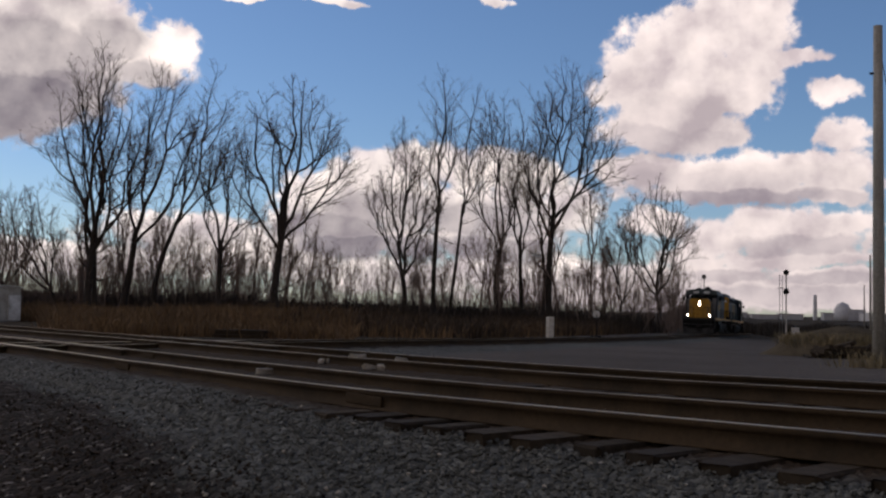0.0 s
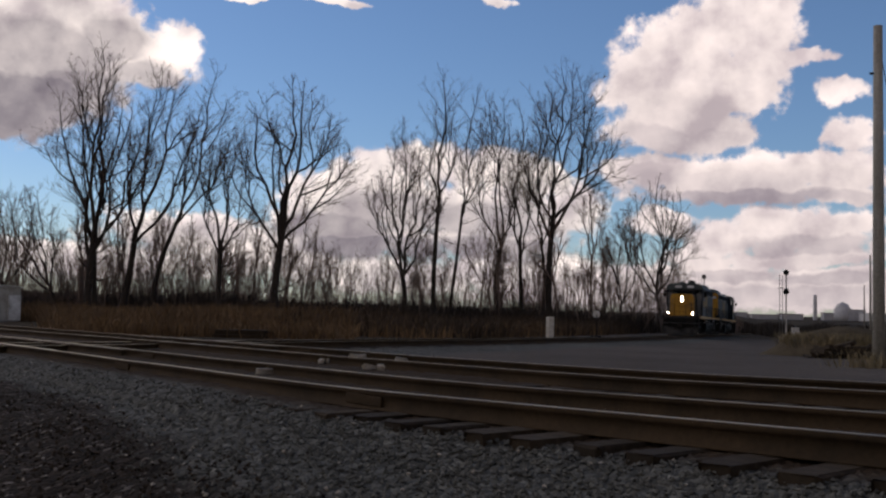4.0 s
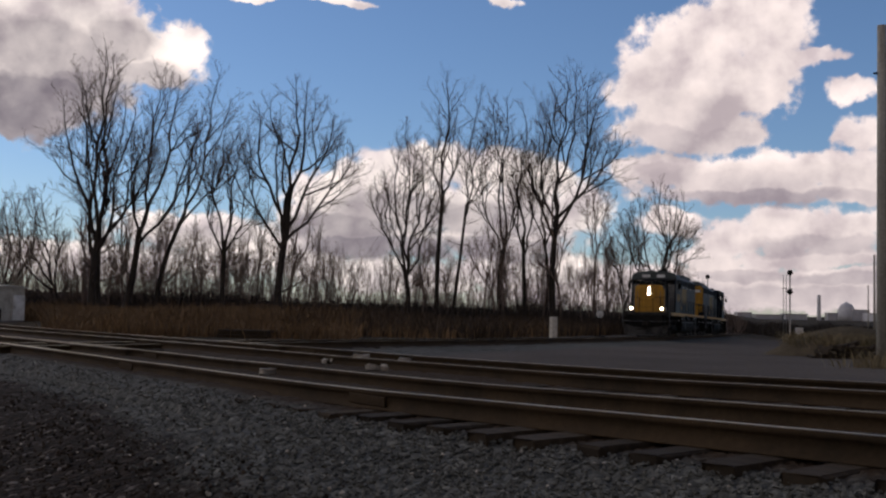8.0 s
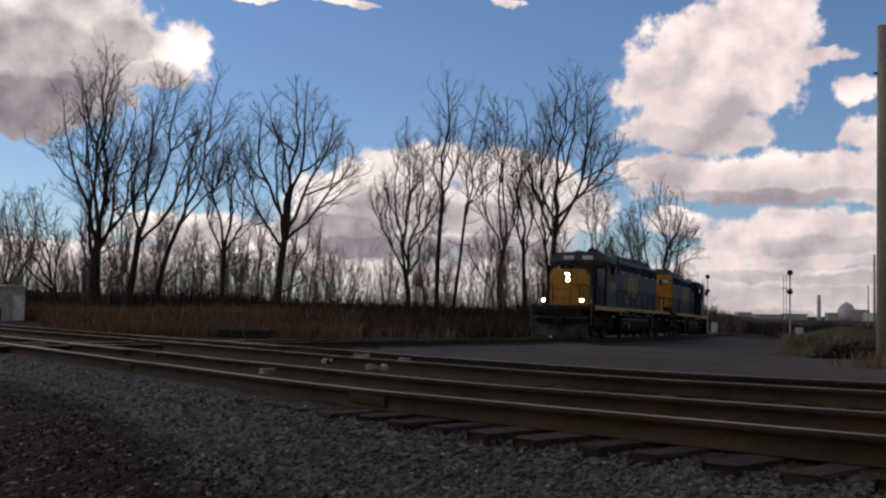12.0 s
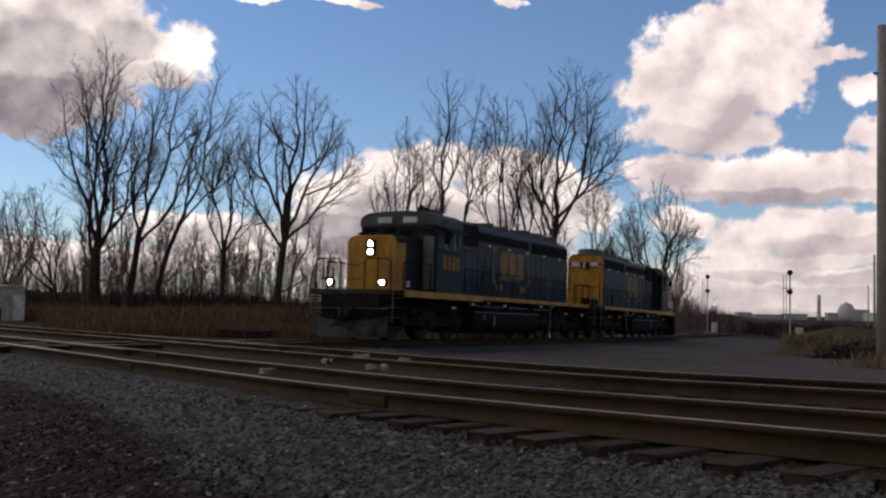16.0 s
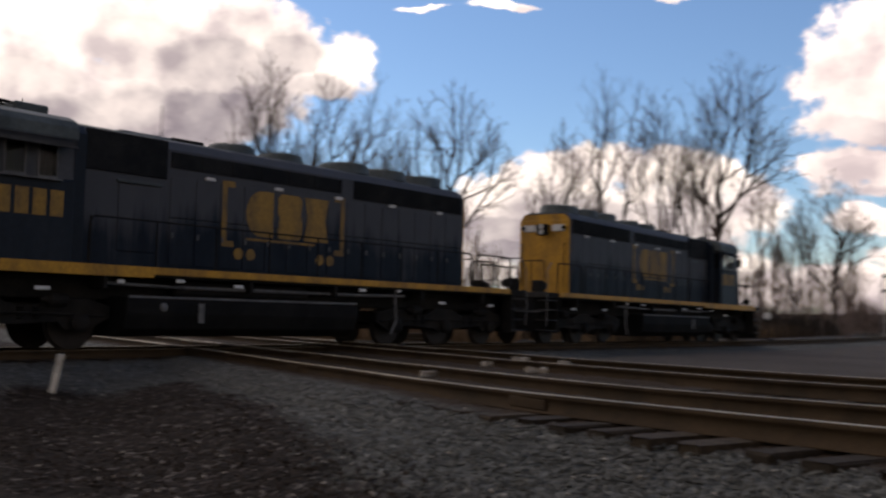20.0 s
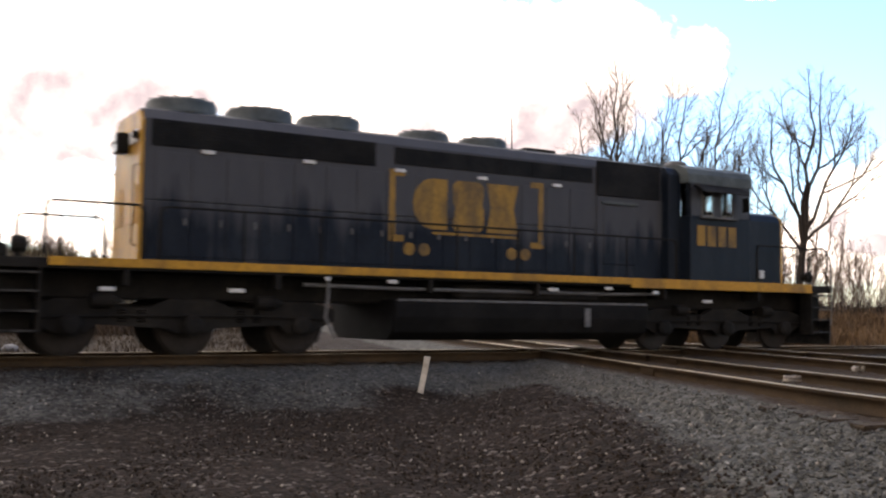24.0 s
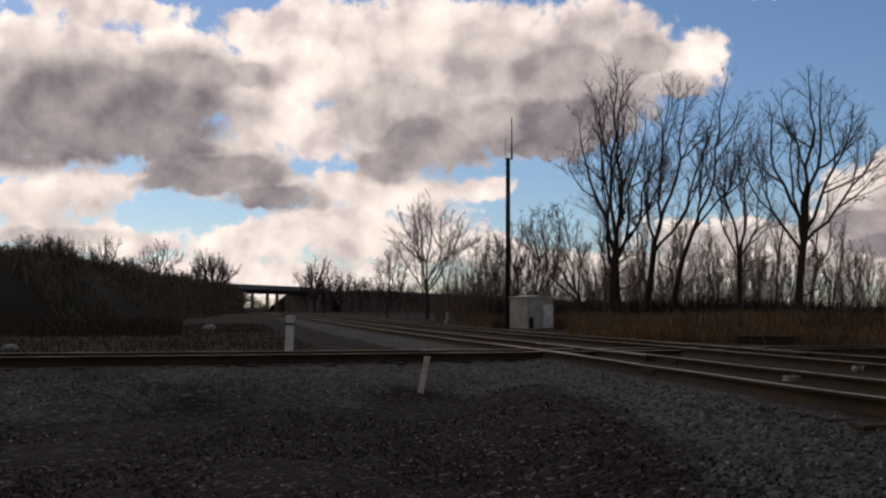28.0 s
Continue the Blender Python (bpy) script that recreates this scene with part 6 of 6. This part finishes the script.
part("deck", block([(-half - 6, half + 6, -4.5, 4.5, 5.5, 6.0)], 0.05), M_CONCRETE, br)
for s in (-1, 1):
    part("girder", block([(-half - 4, half + 4, s * 4.0 - 0.2, s * 4.0 + 0.2, 4.6, 5.5)], 0.03), M_BLACK, br)
    part("parapet", block([(-half - 6, half + 6, s * 4.4 - 0.12, s * 4.4 + 0.12, 6.0, 6.75)], 0.03), M_CONCRETE, br)
    part("abutment", block([(s * half - 2 if s > 0 else -half - 2, half + 2 if s > 0 else -half + 2, -4.5, 4.5, -2, 5.5)], 0.05), M_CONCRETE, br)
for x in (-half * 0.5, half * 0.28):
    for y in (-3, 0, 3):
        part("pier", lathe([(0.45, -2), (0.45, 4.6)], 12, "z", (x, y, 0)), M_CONCRETE, br)

# brush on the bank
M_BANK = island_vary(surface("bank_brush_stems", (0.11, 0.09, 0.056), (0.145, 0.115, 0.07), 0.95, 0, 0.1, 2, 0.1, spec=0.05), 0.5, 1.7)
_rb = random.Random(21)
spots = []
for (x0, y0, h0), (x1, y1, h1) in zip(LEFT_BANK, LEFT_BANK[1:]):
    dx, dy = x1 - x0, y1 - y0
    l = math.hypot(dx, dy)
    for k in range(int(110 * l) if l < 60 else 5500):
        t, w = _rb.random(), _rb.uniform(-15.5, 15.5)
        h = h0 + (h1 - h0) * t
        e = abs(w)
        z = h if e < 5 else h - (e - 5) / 7 * h * 0.75 if e < 12 else h * 0.25 - (e - 12) / 4 * (h * 0.25 + 3)
        px, py = x0 + dx * t + dy / l * w, y0 + dy * t - dx / l * w
        spots.append((px, py, z - 0.55, 0.45 + 1.1 * abs(noise.noise((px * 0.11, py * 0.11, w * 0.1)) + 0.35)))
blades("bank_brush", spots, M_BANK, 0.4, 1.7, 0.05, 0.5, "dark weeds and brush covering the embankment", "brush", 31, 2)
for i in range(120):
    k = _rb.choice((1, 2, 3, 3, 4, 4, 5, 6))
    (x0, y0, h0), (x1, y1, h1) = LEFT_BANK[k], LEFT_BANK[k + 1]
    t, w = _rb.random(), _rb.uniform(-9, 6)
    dx, dy = x1 - x0, y1 - y0
    l = math.hypot(dx, dy)
    up = 1 - min(1, max(0, (abs(w) - 5) / 9))
    tr = stand_tree((SAPLINGS[2], SAPLINGS[4], BANK_TREES[2], BANK_TREES[2], BANK_TREES[1])[_rb.randrange(5)], x0 + dx * t - dy / l * w, y0 + dy * t + dx / l * w, "scrubby bare bush on the embankment", _rb.uniform(0, 6.28), _rb.uniform(0.25, 0.45) * (0.5 if k < 3 else 1.3), "embankment bushes", "bush", "bush")
    tr.location.z = (h0 + (h1 - h0) * t) * up - 1.0

BANK_AZ = [(44.1, 0, 0.86), (44.5, 1, 0.6), (45.6, 1, 0.5), (41.6, 0, 0.95), (41.0, 1, 1.0), (40.7, 2, 1.2), (41.3, 2, 1.3), (42.1, 1, 0.8), (42.8, 2, 0.5), (46.4, 2, 0.45), (47.4, 1, 0.34), (43.3, 1, 0.45)]
for az, kind, sc in BANK_AZ:
    d = float(np.interp(az, [40.8, 42.4, 45, 48.5], [258, 225, 180, 135])) + 3
    x, y = spot(az, d)
    t = stand_tree(BANK_TREES[kind], x, y, "bare tree on the crest of the embankment", az * 7, sc, "crest trees")
    t.location.z = 5.2

# ---- mound with old ties, far yard skyline ----
x, y = spot(-21.9, 46)
mound_v, mound_f = [], []
for j in range(9):
    for i in range(24):
        a, r = 6.2832 * i / 24, j / 8
        mound_v.append((x + 4.2 * r * math.cos(a), y + 2.4 * r * math.sin(a), height(x, y) - 0.2 + 1.45 * (1 - r * r) ** 1.2 + 0.12 * noise.noise((i * 0.7, j * 0.9, 2.0))))
for j in range(8):
    for i in range(24):
        mound_f.append((j * 24 + i, j * 24 + (i + 1) % 24, j * 24 + 24 + (i + 1) % 24, j * 24 + 24 + i))
tagged(mesh_object("earth_mound", mound_v, mound_f, M_MOUND, True), "low earth mound with dry grass", "mound")
_rm = random.Random(5)
blades("mound_grass", [(x + 2.7 * math.sqrt(_rm.random()) * math.cos(a), y + 2.0 * math.sqrt(_rm.random()) * math.sin(a), height(x, y) + 0.35, 1.0) for a in [_rm.uniform(0, 6.28) for _ in range(2600)]],
       M_PALEGRASS, 0.25, 0.75, 0.02, 0.6, "dry grass on the mound", "grass", 77, 2)
for i in range(34):
    ob = tagged(new("broken_tie", TIE_MESHES[i % 5]), "broken piece of weathered wooden tie in a heap", "tie", "heap of broken ties")
    ob.matrix_basis = (Matrix.Translation((x - 2.6 + 0.1 * i + _rm.uniform(-0.2, 0.2), y - 2.95 + _rm.uniform(-0.4, 0.3), height(x, y - 2.9) + 0.1 + 0.2 * (i % 4) * _rm.uniform(0.5, 1.0)))
                       @ pose(0, 0, 0, _rm.uniform(-25, 25), _rm.uniform(-25, 25), _rm.uniform(0, 180)) @ Matrix.Diagonal((0.9, _rm.uniform(0.18, 0.5), 0.9, 1)))


blades("pole_weeds", [(12.6 + _rm.gauss(0, 0.5), 29.4 + _rm.gauss(0, 0.5), height(12.6, 29.4), 1.0) for _ in range(160)], M_PALEGRASS, 0.15, 0.65, 0.012, 0.5, "pale dry weeds round the foot of the pole", "weeds", 78, 2)


def far_block(name, label, az, d, w, h, shape):
    x, y = spot(az, d)
    o = empty(name, label, "building", "far skyline")
    o.location = (x, y, -3)
    if shape == "dome":
        part("dome", lathe([(w / 2, 0), (w / 2, h * 0.3), (w * 0.45, h * 0.6), (w * 0.3, h * 0.86), (0.5, h)], 24), M_HAZE, o, smooth=True)
    elif shape == "stack":
        part("chimney", lathe([(w / 2, 0), (w * 0.36, h)], 14), M_HAZE, o)
    else:
        part("wall", block([(-w / 2, w / 2, -w / 3, w / 3, 0, h)], 0.3), M_HAZE, o)
        part("roof", block([(-w / 2 - 0.5, w / 2 + 0.5, -w / 3 - 0.5, w / 3 + 0.5, h, h + 0.6)]), M_HAZE, o)
    return o


far_block("chimney_stack", "hazy grey chimney on the skyline", -20.25, 900, 3.6, 21, "stack")
far_block("storage_dome", "hazy pale storage dome on the skyline", -21.6, 900, 15, 15.5, "dome")
for az, w, h in ((-22.2, 14, 9), (-19.0, 18, 4.5), (-17.6, 22, 3.6), (-16.4, 12, 5), (-22.6, 9, 6.5), (-24.0, 50, 6), (-20.9, 10, 6)):
    far_block("far_shed", "hazy low industrial shed on the skyline", az, 900, w, h, "shed")
x, y = spot(11.0, 44.5)
pile = empty("tie_pile", "low dark pile of old ties by the crossing", "timber pile")
pile.location = (x, y, height(x, y))
for k in range(5):
    for j in range(2):
        part("tie", block([(-1.1 + 0.1 * j, 1.1 + 0.05 * k, -0.5 + k * 0.24, -0.28 + k * 0.24, j * 0.2 - 0.05, j * 0.2 + 0.14)], 0.012), M_TIE, pile)

# far hedge along the right horizon
hedge = [(_rm.uniform(-27, -12.5), _rm.uniform(170, 260)) for _ in range(5200)]
hedge_xy = [spot(az, d) for az, d in hedge]
hedge_z = relief(np.array([p[0] for p in hedge_xy]), np.array([p[1] for p in hedge_xy]))[0]
spots = [(x, y, float(z), 0.6 + 0.6 * abs(noise.noise((az * 1.3, 2.0, 0.5)) + 0.4)) for (x, y), z, (az, d) in zip(hedge_xy, hedge_z, hedge)]
blades("far_hedge", spots, M_BRUSH, 0.8, 2.6, 0.09, 0.2, "low brown hedge along the far edge of the yard", "hedge", 41, 2)
for i in range(56):
    az = _rm.uniform(-16.4, -13.0)
    x, y = spot(az, _rm.uniform(150, 185))
    stand_tree((SAPLINGS[2], SAPLINGS[4], BANK_TREES[2])[_rm.randrange(3)], x, y, "low bare shrub where the trees end", _rm.uniform(0, 6.28), _rm.uniform(0.5, 0.8) * (1 - 0.35 * (-13.2 - az) / 3.2), "end shrubs", "shrub", "shrub")

def pale_stone(az, d, size, seed):
    x, y = spot(az, d)
    bm = bmesh.new()
    bmesh.ops.create_icosphere(bm, subdivisions=2, radius=size)
    for v in bm.verts:
        v.co *= 1 + 0.25 * noise.noise(v.co / size * 1.3 + Vector((seed, 0, 0)))
        v.co.z *= 0.6
    me = bpy.data.meshes.new("pale_rock")
    bm.to_mesh(me)
    bm.free()
    me.materials.append(M_CONCRETE)
    o = tagged(new("pale_rock", me), "pale rock lying in the weeds beyond the track", "rock", "pale rocks")
    o.location = (x, y, height(x, y) + size * 0.3)


pale_stone(28.5 + 17.0, 30, 0.28, 1.0)
pale_stone(28.5 + 23.0, 40, 0.3, 2.0)
pale_stone(28.5 + 12.9, 70, 0.5, 3.0)


# ---- loose stone ----
def stones(name, n, seed, near, far, wanted, material, label, size=1.0):
    rng = np.random.default_rng(seed)
    az = np.radians(rng.uniform(-26, 54, n))
    d = near + far * rng.random(n) ** 1.5
    px, py = -d * np.sin(az), d * np.cos(az)
    h, bal, _, bed, _ = relief(px, py, False)
    keep = wanted(rng.random(n), bal, bed)
    px, py, h = px[keep], py[keep], h[keep]
    base = np.array([(1, 0, 0), (-1, 0, 0), (0, 1, 0), (0, -1, 0), (0, 0, 1), (0, 0, -1)], float)
    tri = np.array([(0, 2, 4), (2, 1, 4), (1, 3, 4), (3, 0, 4), (2, 0, 5), (1, 2, 5), (3, 1, 5), (0, 3, 5)])
    m = len(px)
    s = size * (0.011 + 0.017 * rng.random(m))
    q = base[None] * (s[:, None, None] * rng.uniform(0.6, 1.4, (m, 6, 1)))
    a, k = rng.uniform(0, 6.28, (m, 1)), rng.uniform(-0.5, 0.5, (m, 1))
    u, v, t = q[:, :, 0], q[:, :, 1], q[:, :, 2]
    verts = np.stack([px[:, None] + np.cos(a) * u - np.sin(a) * v, py[:, None] + np.sin(a) * u + np.cos(a) * v, (h + 0.6 * s)[:, None] + (t + k * u) * 0.8], axis=2).reshape(-1, 3)
    faces = (tri[None] + 6 * np.arange(m)[:, None, None]).reshape(-1, 3)
    tagged(mesh_object(name, verts.tolist(), faces.tolist(), material), label, "gravel", kind="stuff")


stones("loose_ballast", 90000, 12, 3.6, 21, lambda r, bal, bed: (r < bal * 1.1 - 0.1) & (bed < 0.12), M_STONE, "loose grey crushed stones beside the tracks", 0.8)
stones("brown_gravel", 34000, 13, 3.4, 14, lambda r, bal, bed: (r > bal * 1.3) & (bed < 0.3), M_DIRTSTONE, "brown gravel and grit trodden into the dirt", 0.8)
stones("pale_chips", 1500, 14, 3.4, 18, lambda r, bal, bed: bed < 0.3, M_OLDPAINT, "scattered pale chips and dead leaves", 0.75)

# scraps on and beside the rails at the crossing
_rs = random.Random(3)
for x, y in ((-7.25, 19.14), (-6.36, 17.78), (-3.85, 14.31), (-3.04, 13.0), (-2.42, 14.26), (-2.06, 18.03), (-1.94, 18.08), (-1.67, 20.06), (-1.49, 19.62), (-1.08, 16.09), (-0.91, 16.12), (-0.68, 18.67), (-0.08, 20.67), (-4.91, 22.27)):
    bm = block([(-0.11, 0.11, -0.05, 0.05, 0.0, 0.09)], 0.02)
    for v in bm.verts:
        v.co += Vector((_rs.uniform(-0.03, 0.03), _rs.uniform(-0.02, 0.02), _rs.uniform(-0.02, 0.02)))
    me = bpy.data.meshes.new("pale_scrap")
    bm.to_mesh(me)
    bm.free()
    me.materials.append(M_OLDPAINT)
    ob = tagged(new("pale_scrap", me), "small pale scrap lying by the rails", "debris", "scraps by the rails")
    ob.matrix_basis = Matrix.Translation((x, y, height(x, y))) @ pose(0, 0, 0, 0, _rs.uniform(-10, 10), _rs.uniform(0, 180))



# ---- what moves ----
TIMES = np.array([0, 6.5, 8, 12, 14.5, 16, 18, 19, 23, 24, 25, 26, 26.4, 26.6, 26.8, 27])
PLACES = np.array([105.5, 80.8, 73.6, 55.2, 43.6, 36.0, 25.5, 20.1, -3.1, -9.5, -15.7, -22.3, -24.64, -25.88, -27.05, -28.1])
RUN = np.polyfit(TIMES, PLACES, 5, w=np.where(TIMES > 26.2, 2.0, np.where(TIMES >= 18, 4.0, 1.0)))


def engine_pose(s, face):
    a, b = on_t(s - 6.6), on_t(s + 6.6)
    c, d = (a + b) / 2, (b - a).normalized() * face
    x = d
    y = Vector((0, 0, 1)).cross(x).normalized()
    z = x.cross(y)
    m = Matrix((x, y, z)).transposed().to_4x4()
    m.translation = c + Vector((0, 0, 0.004))
    return m


def motions():
    steps = [i * 0.5 for i in range(57)]
    run = lambda t: float(np.polyval(RUN, t))
    walk(LEAD, [(t, engine_pose(run(t), -1)) for t in steps])
    walk(TRAIL, [(t, engine_pose(run(t) + 20.98, 1)) for t in steps])
    fine = [i * 0.1 for i in range(281)]
    for wheels, face in ((LEAD_WHEELS, 1), (TRAIL_WHEELS, -1)):
        for w in wheels:
            x = w.location.x
            walk(w, [(t, pose(x, 0, 0.515, 0, math.degrees((run(0) - run(t)) / 0.515) * face, 0)) for t in fine])
    walk(CLOUDS_A, [(t, pose(0, 0, 1, 0, 0, -0.037 * t)) for t in (0, 14, 28)])
    walk(CLOUDS_B, [(t, pose(0, 0, 1, 0, 0, -0.088 * t)) for t in (0, 14, 28)])


motions()
